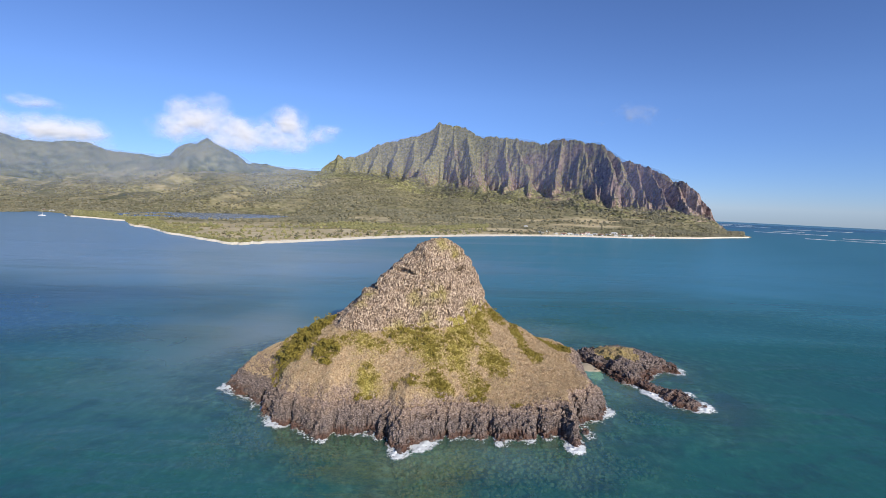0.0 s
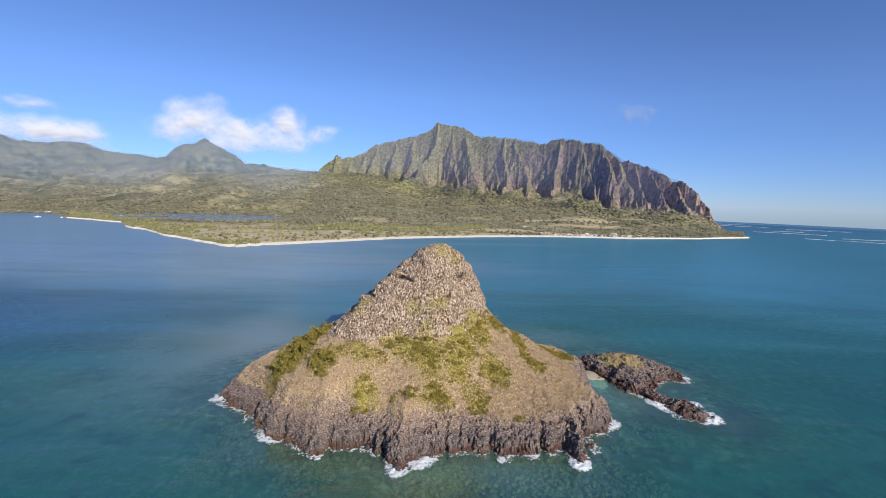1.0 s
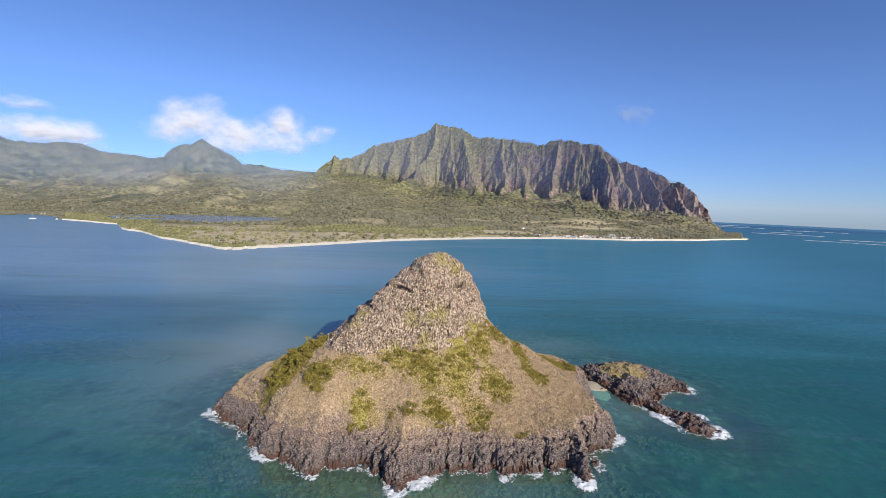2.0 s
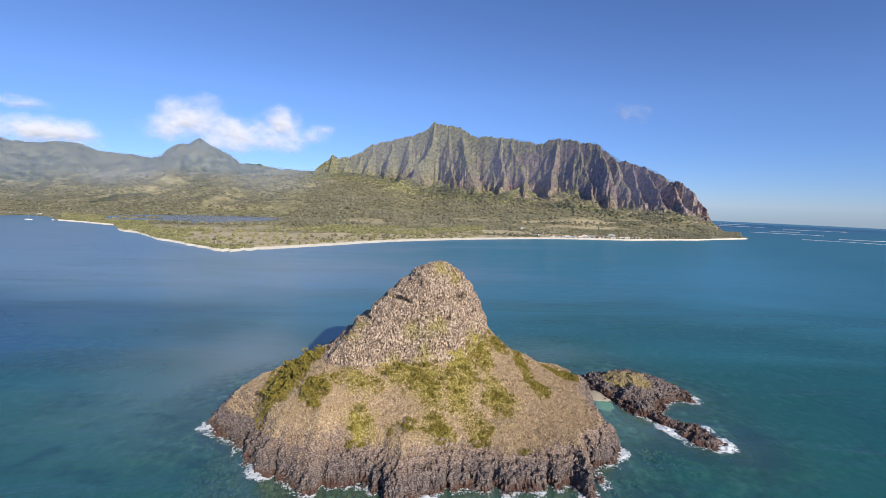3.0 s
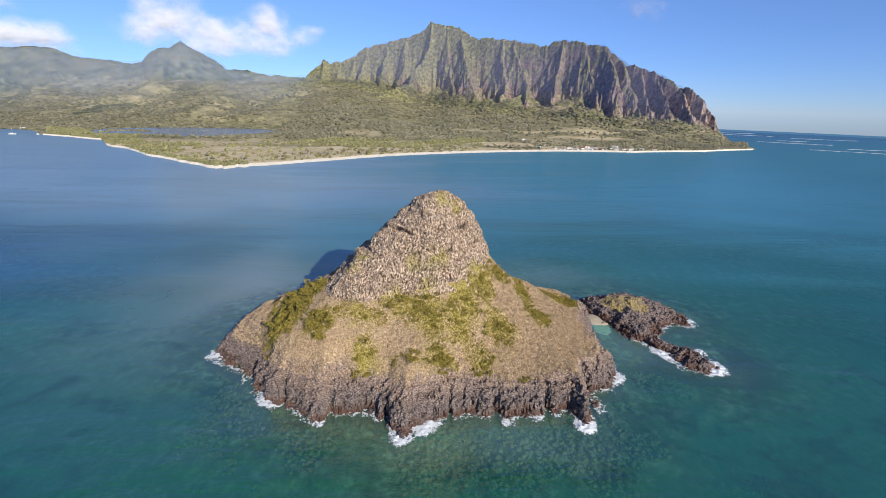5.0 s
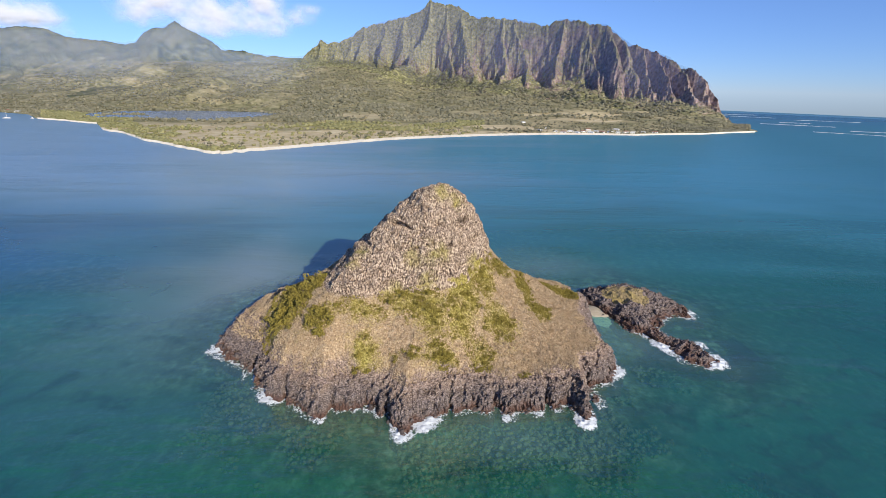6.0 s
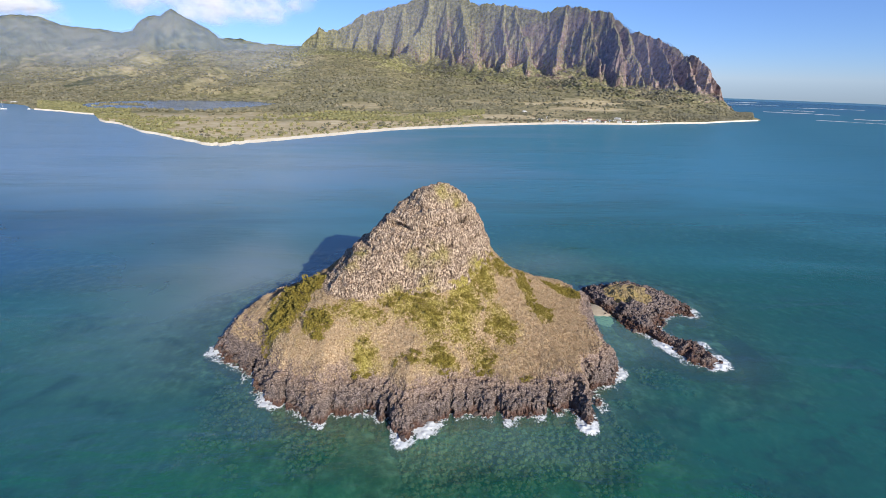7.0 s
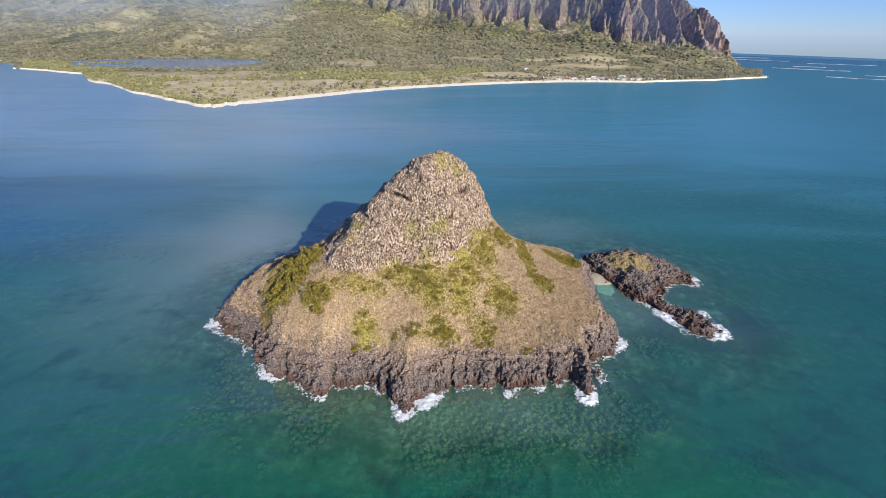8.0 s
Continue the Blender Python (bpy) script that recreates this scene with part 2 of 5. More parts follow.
MAT["foam"] = foam_material()
MAT["crown"] = leafy("woodland_leaves", [(0.1, (0.08, 0.08, 0.05)), (0.42, (0.17, 0.16, 0.1)), (0.7, (0.26, 0.235, 0.155)), (0.95, (0.36, 0.31, 0.22))], 0.02, 0.5)
MAT["grove"] = leafy("bright_grove_leaves", [(0.1, (0.11, 0.115, 0.045)), (0.45, (0.225, 0.215, 0.095)), (0.75, (0.32, 0.295, 0.14)), (0.95, (0.42, 0.37, 0.2))], 0.02, 0.5)


def ridge_material():
    m, n, l = tree_of("fluted_ridge_slope")
    c = coords(n)
    f = add_noise(n, l, c, 0.07, 9, 0.72)
    g = add_noise(n, l, c, 0.009, 5, 0.6)
    geo = n.new("ShaderNodeNewGeometry")
    sp = n.new("ShaderNodeSeparateXYZ")
    l.new(geo.outputs["Normal"], sp.inputs[0])
    rock = add_ramp(n, l, f, [(0.34, (0.07, 0.048, 0.042)), (0.48, (0.28, 0.2, 0.175)), (0.58, (0.41, 0.31, 0.27)), (0.68, (0.56, 0.45, 0.39))])
    plants = add_ramp(n, l, f, [(0.34, (0.06, 0.066, 0.028)), (0.48, (0.215, 0.205, 0.095)), (0.58, (0.345, 0.32, 0.165)), (0.68, (0.5, 0.45, 0.265))])
    k = add_math(n, l, "ADD", add_math(n, l, "MULTIPLY_ADD", g, 1.6, -0.8), add_math(n, l, "MULTIPLY_ADD", f, 0.8, -0.4))
    k = add_math(n, l, "ADD", k, sp.outputs["Z"])
    place = n.new("ShaderNodeSeparateXYZ")
    l.new(c, place.inputs[0])
    k = add_math(n, l, "ADD", k, add_math(n, l, "MULTIPLY_ADD", place.outputs["Z"], 0.0016, -0.2))
    k = add_math(n, l, "ADD", k, add_math(n, l, "MULTIPLY_ADD", place.outputs["X"], -0.0004, 0.1))
    return finish(m, n, l, add_mix(n, l, add_range(n, l, k, 0.22, 0.8), rock, plants), 0.95, f, 6.0, 1.0, 0.1)


MAT["ridge"] = ridge_material()
MAT["far"] = earth("far_forest_slope", [(0.36, (0.035, 0.045, 0.024)), (0.5, (0.11, 0.118, 0.06)), (0.64, (0.24, 0.23, 0.13))], 0.02, 0.003, (0.22, 0.2, 0.12), 0.7, 6.0)


def water_material():
    m, n, l = tree_of("sea_water")
    c = coords(n)
    sep = n.new("ShaderNodeSeparateXYZ")
    l.new(c, sep.inputs[0])
    big = add_range(n, l, add_noise(n, l, c, 0.007, 5, 0.55, (0.45, 1.6, 1), 0.6), 0.3, 0.7)
    shallow = stored(n, l, "shallow")
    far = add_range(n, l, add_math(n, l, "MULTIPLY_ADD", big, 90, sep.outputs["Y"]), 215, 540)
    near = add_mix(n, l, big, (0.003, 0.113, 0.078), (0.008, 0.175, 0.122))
    # sky reflection and westward glare are put into this paler far colour
    bank_sheen = add_range(n, l, add_math(n, l, "MULTIPLY_ADD", big, 260, sep.outputs["X"]), 400, -300)
    off = add_mix(n, l, bank_sheen, (0.075, 0.31, 0.44), (0.23, 0.39, 0.56))
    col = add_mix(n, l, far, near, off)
    # band of darker blue water west of the islet
    dark_band = add_math(n, l, "MULTIPLY", add_range(n, l, add_math(n, l, "MULTIPLY_ADD", big, 60, sep.outputs["X"]), -60, -230), add_math(n, l, "MULTIPLY", add_range(n, l, sep.outputs["Y"], 165, 235), add_range(n, l, sep.outputs["Y"], 420, 270)))
    col = add_mix(n, l, add_math(n, l, "MULTIPLY", dark_band, 0.85), col, (0.012, 0.11, 0.24))
    # open deep water to the east
    east = add_range(n, l, add_math(n, l, "MULTIPLY_ADD", sep.outputs["Y"], -0.35, sep.outputs["X"]), 60, 420)
    col = add_mix(n, l, add_math(n, l, "MULTIPLY", east, 0.7), col, (0.014, 0.16, 0.22))
    col = add_mix(n, l, add_range(n, l, shallow, 0.03, 0.5, 0, 0.5), col, (0.05, 0.25, 0.15))
    # pale shallows by the islet, and a painted sky reflection farther west
    col = add_mix(n, l, stored(n, l, "bank_sheen"), col, (0.42, 0.5, 0.48))
    reef = add_noise(n, l, c, 0.035, 7, 0.62, (1, 1.4, 1), 1.2)
    lines = add_range(n, l, add_math(n, l, "ABSOLUTE", add_math(n, l, "ADD", add_noise(n, l, c, 0.016, 4, 0.55, None, 0.8), -0.5)), 0.022, 0.0)
    lines = add_math(n, l, "MULTIPLY", lines, add_range(n, l, reef, 0.4, 0.55))
    dark = add_math(n, l, "MAXIMUM", add_range(n, l, reef, 0.52, 0.68, 0, 0.55), add_math(n, l, "MULTIPLY", lines, 0.55))
    dark = add_math(n, l, "MULTIPLY", dark, add_range(n, l, sep.outputs["Y"], 250, 150))
    col = add_mix(n, l, dark, col, (0.012, 0.075, 0.07))
    col = add_mix(n, l, add_range(n, l, shallow, 0.62, 1.25, 0, 0.9), col, (0.28, 0.55, 0.42))
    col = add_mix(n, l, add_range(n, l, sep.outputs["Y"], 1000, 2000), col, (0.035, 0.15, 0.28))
    swell = add_noise(n, l, c, 0.09, 3, 0.5, (0.45, 1.5, 1), 0.4)
    chop = add_noise(n, l, c, 0.7, 4, 0.6, (0.7, 1.3, 1), 0.3)
    h = add_math(n, l, "MULTIPLY_ADD", swell, 1.4, add_math(n, l, "MULTIPLY", chop, 0.4))
    gusts = add_noise(n, l, c, 0.011, 4, 0.6, (0.4, 1.7, 1), 0.5)
    h = add_math(n, l, "MULTIPLY", h, add_range(n, l, gusts, 0.4, 0.66, 0.45, 1.9))
    bp = n.new("ShaderNodeBump")
    bp.inputs["Distance"].default_value = 0.6
    bp.inputs["Strength"].default_value = 0.6
    l.new(h, bp.inputs["Height"])
    body = n.new("ShaderNodeBsdfDiffuse")
    l.new(col, body.inputs["Color"])
    l.new(bp.outputs[0], body.inputs["Normal"])
    clear = n.new("ShaderNodeBsdfTransparent")
    clear.inputs["Color"].default_value = (0.6, 0.92, 0.86, 1)
    mix1 = n.new("ShaderNodeMixShader")
    l.new(add_range(n, l, shallow, 0.0, 0.9, 0.8, 0.3), mix1.inputs[0])
    l.new(clear.outputs[0], mix1.inputs[1])
    l.new(body.outputs[0], mix1.inputs[2])
    gloss = n.new("ShaderNodeBsdfGlossy")
    gloss.inputs["Roughness"].default_value = 0.17
    l.new(bp.outputs[0], gloss.inputs["Normal"])
    fr = n.new("ShaderNodeFresnel")
    fr.inputs["IOR"].default_value = 1.33
    l.new(bp.outputs[0], fr.inputs["Normal"])
    mix2 = n.new("ShaderNodeMixShader")
    l.new(add_math(n, l, "MINIMUM", add_math(n, l, "MULTIPLY", fr.outputs[0], 0.22), 0.36), mix2.inputs[0])
    l.new(mix1.outputs[0], mix2.inputs[1])
    l.new(gloss.outputs[0], mix2.inputs[2])
    o = n.new("ShaderNodeOutputMaterial")
    l.new(mix2.outputs[0], o.inputs["Surface"])
    return m


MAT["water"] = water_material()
MAT["boulder"] = earth("loose_basalt", [(0.32, (0.03, 0.024, 0.024)), (0.5, (0.11, 0.088, 0.082)), (0.68, (0.26, 0.21, 0.19))], 1.3, 0.2, (0.2, 0.15, 0.12), 0.4, 0.2)
MAT["reef"] = earth("brown_reef_rock", [(0.3, (0.09, 0.07, 0.045)), (0.7, (0.32, 0.25, 0.15))], 0.8, 0.1, (0.2, 0.12, 0.07), 0.5, 0.2)
MAT["seabed"] = earth("sandy_reef_bed", [(0.35, (0.06, 0.05, 0.03)), (0.5, (0.17, 0.15, 0.09)), (0.65, (0.4, 0.36, 0.25))], 0.22, 0.05, (0.1, 0.08, 0.045), 0.6, 0.4)


def cloud_material():
    m, n, l = tree_of("cumulus")
    c = coords(n)
    at = stored(n, l, "density")
    f = add_noise(n, l, c, 0.005, 6, 0.55)
    d = add_math(n, l, "ADD", at, add_math(n, l, "MULTIPLY_ADD", f, 0.8, -0.4))
    alpha = add_range(n, l, d, 0.0, 1.05, 0.0, 0.92)
    dif = n.new("ShaderNodeBsdfDiffuse")
    dif.inputs["Color"].default_value = (0.56, 0.56, 0.59, 1)
    tr = n.new("ShaderNodeBsdfTransparent")
    mx = n.new("ShaderNodeMixShader")
    l.new(alpha, mx.inputs[0])
    l.new(tr.outputs[0], mx.inputs[1])
    l.new(dif.outputs[0], mx.inputs[2])
    o = n.new("ShaderNodeOutputMaterial")
    l.new(mx.outputs[0], o.inputs["Surface"])
    return m


MAT["cloud"] = cloud_material()

# ---- bearings of the mainland from the first camera position, fitted to its view ----
BX, BY, EYE = 1.7, -17.1, 75.5
COAST = [(-75, 2300), (-55, 1900), (-43.2, 1740), (-40.5, 1750), (-38.9, 1650), (-38.6, 1560), (-38.4, 1490), (-36.0, 1372), (-33.9, 1275), (-33.6, 1133), (-31.9, 1054), (-30.3, 925),
         (-27.4, 812), (-25.0, 752), (-22.4, 722), (-20.7, 735), (-17.0, 756), (-12.0, 795), (-4.8, 870), (1.8, 930), (8.5, 998), (15.0, 1065), (22.8, 1128), (29.4, 1260), (34.4, 1446)]
CREST = [(-15.5, 1.6), (-14.0, 3.1), (-12.3, 4.7), (-11.5, 4.35), (-10.3, 4.5), (-9.2, 5.05), (-7.8, 6.0), (-5.9, 6.6), (-4.0, 7.1), (-2.0, 7.65), (-1.1, 8.2), (-0.3, 8.95), (1.3, 8.45), (2.8, 8.5), (4.1, 7.5), (6.7, 7.42),
         (9.2, 7.3), (11.0, 7.05), (12.3, 6.6), (13.8, 7.35), (15.4, 7.3), (17.3, 6.8), (18.5, 6.9), (20.1, 5.7), (21.6, 4.75), (23.1, 4.4), (25.0, 3.8), (26.2, 2.95), (27.4, 2.65), (29.1, 1.4), (30.3, -0.1), (30.9, -1.5), (31.6, -2.4)]
FOOT = [(-18, 2.3), (-13.8, 2.3), (-10, 2.4), (-7, 1.85), (-5, 1.6), (-3, 0.7), (0, 0.1), (2.3, 0.4), (5.3, 0.0), (7.6, 0.0), (10.6, -0.2), (13.2, -0.4), (16.6, -0.3), (20.4, -1.0), (24.6, -1.2), (30.7, -1.6), (32, -2.5)]


def table(a, rows):
    return np.interp(a, [r[0] for r in rows], [r[1] for r in rows])


def coast(a):
    """Range of the waterline at a bearing, with small bays along the spit."""
    a = np.asarray(a, float)
    return table(a, COAST) + (16 * fbm(a * 0.9, a * 0 + 4, octaves=3, seed=42) + 7 * fbm(a * 3.1, a * 0 + 8, octaves=3, seed=43)) * smooth(-16, -24, a)


def crest_range(a):
    return 1800 + (31.1 - a) * 32


def foot_range(a):
    return crest_range(a) - np.interp(a, [-14, -6, 6, 21, 28, 32], [240, 320, 380, 320, 220, 60])


def foot_height(a):
    return EYE + foot_range(a) * np.tan(np.radians(table(a, FOOT)))


def ground_height(a, r):
    """Height of the plain and foothills at a bearing and range."""
    rc = coast(a)
    inland = r - rc
    fr, fh = foot_range(a), foot_height(a)
    u = np.clip(inland / np.maximum(fr - rc, 60), 0, 1.03)
    near = 2.2 + (fh - 2.2) * u ** 2.0
    valley = 2.2 + 130 * smooth(450, 2700, inland) + 60 * smooth(1500, 3200, inland)
    w = smooth(-18, -11, a)
    z = near * w + valley * (1 - w)
    x, y = BX + r * np.sin(np.radians(a)), BY + r * np.cos(np.radians(a))
    z = z + smooth(250, 900, inland) * (10 * fbm(x / 160, y / 160, octaves=4, seed=31) + smooth(600, 1600, inland) * (1 - w) * 46 * ridged(x / 330, y / 420, octaves=5, seed=33, gain=0.55))
    pond = np.hypot((x + 680) / 235, (y - 1360) / 190) + 0.18 * fbm(x / 90, y / 90, seed=35)
    low = np.minimum(z, 0.6 + 2.4 * smooth(0.95, 1.25, pond))
    z = low + (z - low) * smooth(1.15, 2.1, pond)
    shore = smooth(0, 26, inland)
    return -1.5 + shore * (z + 1.5)


def polar_xy(a, r):
    return BX + r * np.sin(np.radians(a)), BY + r * np.cos(np.radians(a))


OPEN = [(-240, 830, 130, 130), (-90, 905, 140, 60), (-330, 800, 90, 60), (0, 960, 170, 28), (170, 1010, 150, 26), (330, 1080, 160, 28), (300, 1500, 110, 90), (160, 1130, 80, 45), (-400, 900, 70, 40), (420, 1330, 90, 30), (520, 1460, 60, 35)]


def plain_cover(x, y, a, r):
    """How green the plain is: 1 woodland and scrub, below 0 open dry grass."""
    c = 0.6 + 0.75 * fbm(x / 150, y / 110, octaves=5, seed=37) + 0.15 * smooth(350, 900, r - coast(a))
    for ox, oy, wx, wy in OPEN:
        c = c - 1.15 * smooth(1.25, 0.6, np.hypot((x - ox) / wx, (y - oy) / wy) + 0.3 * fbm(x / 40, y / 40, octaves=3, seed=38))
    c = np.maximum(c, 1.35 * smooth(330, 620, r - coast(a)) + 1.4 * smooth(25, 29, a) - 0.5)
    c = c + 0.8 * smooth(1.7, 1.15, np.hypot((x + 680) / 235, (y - 1360) / 190))
    strip = np.interp(a, [-40, -24, -20, -8, 12, 20, 34], [6, 8, 24, 40, 40, 28, 10])
    return c - 0.7 * smooth(1.3, 0.5, (r - coast(a)) / strip)


# outlines of the islet, its summit and the outcrop
SHORE = [(70.5, 190), (67.5, 178), (65.5, 162), (66, 147), (59, 137), (54, 134), (52, 127), (46, 119), (43, 126), (36, 124), (24, 121), (15, 124), (1, 120), (-4, 116), (-8, 113), (-12, 116), (-17, 123), (-26, 124), (-32, 119), (-42, 125), (-52, 129),
         (-57, 135), (-63, 145), (-72, 150), (-80, 158), (-80, 174), (-78, 186), (-70, 200), (-52, 214), (-22, 222), (14, 223), (46, 215), (62, 207)]
HAT = [(-36, 149), (-27, 145), (-12, 148.5), (2, 149), (8, 151.5), (14, 159), (19, 168), (23.5, 178), (22, 192), (11, 205), (-8, 209), (-22, 202), (-33, 189), (-37, 172), (-38, 158)]
ISLET = [(75, 189), (82, 172), (87, 166), (91, 160), (92, 151), (99, 147), (105, 151), (104, 161), (99, 165), (94, 167), (94, 176), (103, 186), (114, 184), (114, 196), (105, 211), (95, 217), (74, 212), (69, 203)]


# ---- sea and seabed ----
def disc(radius, z, rings, spokes, cx=0.0, cy=0.0, power=2.0):
    rr = np.concatenate([[0.0], np.linspace(0.02, 1, rings) ** power * radius])
    th = np.linspace(0, 2 * np.pi, spokes + 1)
    R, T = np.meshgrid(rr, th, indexing="ij")
    v = np.stack([cx + R * np.cos(T), cy + R * np.sin(T), np.full(R.shape, z)], -1).reshape(-1, 3)
    return v, grid_faces(len(rr), len(th))


v, f = disc(2800, 0.0, 150, 220, 10, 150, 2.6)
bed = np.maximum(inside_distance(v[:, 0], v[:, 1], SHORE), inside_distance(v[:, 0], v[:, 1], ISLET))
cove = np.exp(-((v[:, 0] - 76) / 9) ** 2 - ((v[:, 1] - 171) / 18) ** 2)
shallow = smooth(-34, 0, bed + 9 * fbm(v[:, 0] / 14, v[:, 1] / 14, octaves=3, seed=28)) * 0.6 + 0.26 * smooth(-120, -20, bed + 26 * fbm(v[:, 0] / 40, v[:, 1] / 40, octaves=3, seed=27)) + 0.8 * cove + 0.42 * np.exp(-((v[:, 0] - 24) / 26) ** 2 - ((v[:, 1] - 106) / 14) ** 2)
sx, sy = v[:, 0] + 30 * fbm(v[:, 0] / 70, v[:, 1] / 70, octaves=3, seed=25), v[:, 1] + 24 * fbm(v[:, 0] / 60, v[:, 1] / 60, octaves=3, seed=30)
# near patches are pale shallows; the far western one paints reflected sky and cloud
bank_sheen = 0.7 * np.exp(-((sx + 85) / 55) ** 2 - ((sy - 225) / 55) ** 2) + 0.55 * np.exp(-((sx + 180) / 150) ** 2 - ((sy - 520) / 170) ** 2) + 0.3 * np.exp(-((sx - 45) / 50) ** 2 - ((sy - 238) / 22) ** 2)
tagged(new("water", mesh_np("water", v, f[:, ::-1], MAT["water"], False, {"shallow": shallow, "bank_sheen": bank_sheen})), "clear teal sea shading to deep blue offshore", "sea", kind="structure")
v, f = disc(2800, -9.0, 110, 160, 10, 150, 2.4)
bed = np.maximum(inside_distance(v[:, 0], v[:, 1], SHORE), inside_distance(v[:, 0], v[:, 1], ISLET))
v[:, 2] = np.interp(bed, [-2900, -90, -45, -12, 0], [-9, -9, -5, -2.6, -1.5]) + 0.5 * fbm(v[:, 0] / 9, v[:, 1] / 9, octaves=3, seed=29)
tagged(new("seabed", mesh_np("seabed", v, f[:, ::-1], MAT["seabed"])), "pale sandy seabed with dark reef patches under water", "seabed", kind="structure")

# ---- mainland ----
aa = np.concatenate([np.linspace(-60, -18, 260), np.linspace(-17.8, 34.2, 420)])
tt = np.linspace(0, 1, 260) ** 1.6
A, T = np.meshgrid(aa, tt, indexing="ij")
R0 = coast(A) - 14
R1 = np.interp(A, [-60, -16, 27, 30.5, 32.5, 34.2], [4700, 4700, 2600, 1900, 1640, 1450])
R = R0 + (R1 - R0) * T
X, Y = polar_xy(A, R)
Z = ground_height(A, R)
v = np.stack([X, Y, Z], -1).reshape(-1, 3)
ground = tagged(new("ground", mesh_np("ground", v, grid_faces(*A.shape)[:, ::-1], MAT["plain"], True, {"cover": plain_cover(X, Y, A, R).reshape(-1)})), "coastal plain of dry grass and green scrub", "ground", kind="structure")

# sand along the waterline
sa = np.linspace(-38.3, 34.0, 900)
su = np.linspace(0, 1, 7)
A, U = np.meshgrid(sa, su, indexing="ij")
width = np.interp(A, [-38, -32, -25, -21, -14, 1, 16, 26, 34], [5, 5, 5, 9, 13, 14, 9, 4, 2]) * (1 + 0.35 * fbm(A * 2.0, A * 0 + 3, octaves=3, seed=40))
R = coast(A) - 5 + (width + 5) * U + 2.5 * fbm(A * 5, U * 0 + 1, octaves=3, seed=41)
X, Y = polar_xy(A, R)
Z = np.maximum(ground_height(A, R), -0.8 + 3.2 * U) + 0.3
v = np.stack([X, Y, Z], -1).reshape(-1, 3)
tagged(new("beach", mesh_np("beach", v, grid_faces(*A.shape)[:, ::-1], MAT["sand"], True)), "narrow pale sand beach along the bay", "beach", kind="structure")


def pond_mesh():
    th = np.linspace(0, 2 * np.pi, 97)
    rr = np.linspace(0, 1.12, 8)
    Rr, Th = np.meshgrid(rr, th, indexing="ij")
    v = np.stack([-680 + 235 * Rr * np.cos(Th), 1360 + 190 * Rr * np.sin(Th), np.full(Rr.shape, 1.5)], -1).reshape(-1, 3)
    return mesh_np("pond", v, grid_faces(*Rr.shape)[:, ::-1], MAT["pond"])


tagged(new("pond", pond_mesh()), "calm grey-blue fishpond behind the spit", "pond", kind="structure")

# fluted ridge, fitted to the camera's view: each spur by its bearing at the crest, half way and at the toe, and its
# elevation half way and at the toe
SPURS = [(-12.3, -12.6, -13.1, 3.39, 2.39), (-10.5, -11.1, -11.6, 3.45, 2.45), (-8.9, -9.6, -10.2, 3.52, 2.31), (-7.4, -8.3, -8.8, 3.9, 2.23), (-5.2, -6.1, -6.6, 4.33, 2.18), (-2.8, -3.9, -4.1, 4.15, 2.54), (-0.1, -1.3, -3.2, 5.7, 2.58),
         (1.5, 2.0, 2.5, 4.15, 1.28), (3.2, 4.1, 5.4, 4.87, 0.9), (7.9, 8.2, 7.5, 3.59, 1.23), (9.2, 10.9, 10.6, 3.45, 0.39), (14.2, 13.8, 13.5, 2.47, -0.32), (16.4, 18.1, 19.4, 2.37, -0.68), (18.3, 20.3, 21.2, 3.3, -1.06),
         (19.9, 22.3, 23.8, 2.14, -1.32), (22.6, 23.8, 25.1, 1.55, -1.51), (24.7, 25.7, 27.0, 1.35, -1.54), (26.9, 28.0, 28.8, 0.75, -1.57), (28.5, 29.6, 30.3, 0.14, -1.68)]
SPUR = [(-141, 2542, 188), (-220, 2438, 148), (-330, 2250, 80), (-450, 2050, 25)]
aa = np.linspace(-15.5, 31.6, 820)
ss = np.concatenate([np.linspace(-0.9, -0.02, 26), np.linspace(0, 1.4, 250), np.linspace(1.42, 2.9, 70)])
A, S = np.meshgrid(aa, ss, indexing="ij")
RC, RF = crest_range(A), foot_range(A)
R = RC - S * (RC - RF)
X, Y = polar_xy(A, R)
ZC = EYE + RC * np.tan(np.radians(table(A, CREST)))
ZF = foot_height(A)
front = np.clip(S, 0, 1.5)
WX = X + 26 * fbm(X / 150, Y / 150, octaves=3, seed=51) + 12 * fbm(X / 45, Y / 45, octaves=3, seed=52)
WY = Y + 26 * fbm(X / 150, Y / 150, octaves=3, seed=61) + 12 * fbm(X / 45, Y / 45, octaves=3, seed=62)


def tent(x0, y0, z0, x1, y1, z1, side):
    """A sharp-backed ridge along a line, falling away on both sides."""
    ex, ey = x1 - x0, y1 - y0
    k = np.clip(((WX - x0) * ex + (WY - y0) * ey) / (ex * ex + ey * ey), 0, 1)
    return z0 + (z1 - z0) * k - side * np.hypot(WX - x0 - k * ex, WY - y0 - k * ey)


def spot(a, r, e):
    x, y = polar_xy(a, r)
    return float(x), float(y), float(EYE + r * math.tan(radians(e)))


RG = ground_height(A, R)
toe = smooth(0.95, 1.45, S)
ZB = ZF * (1 - toe) + (RG - 7) * toe
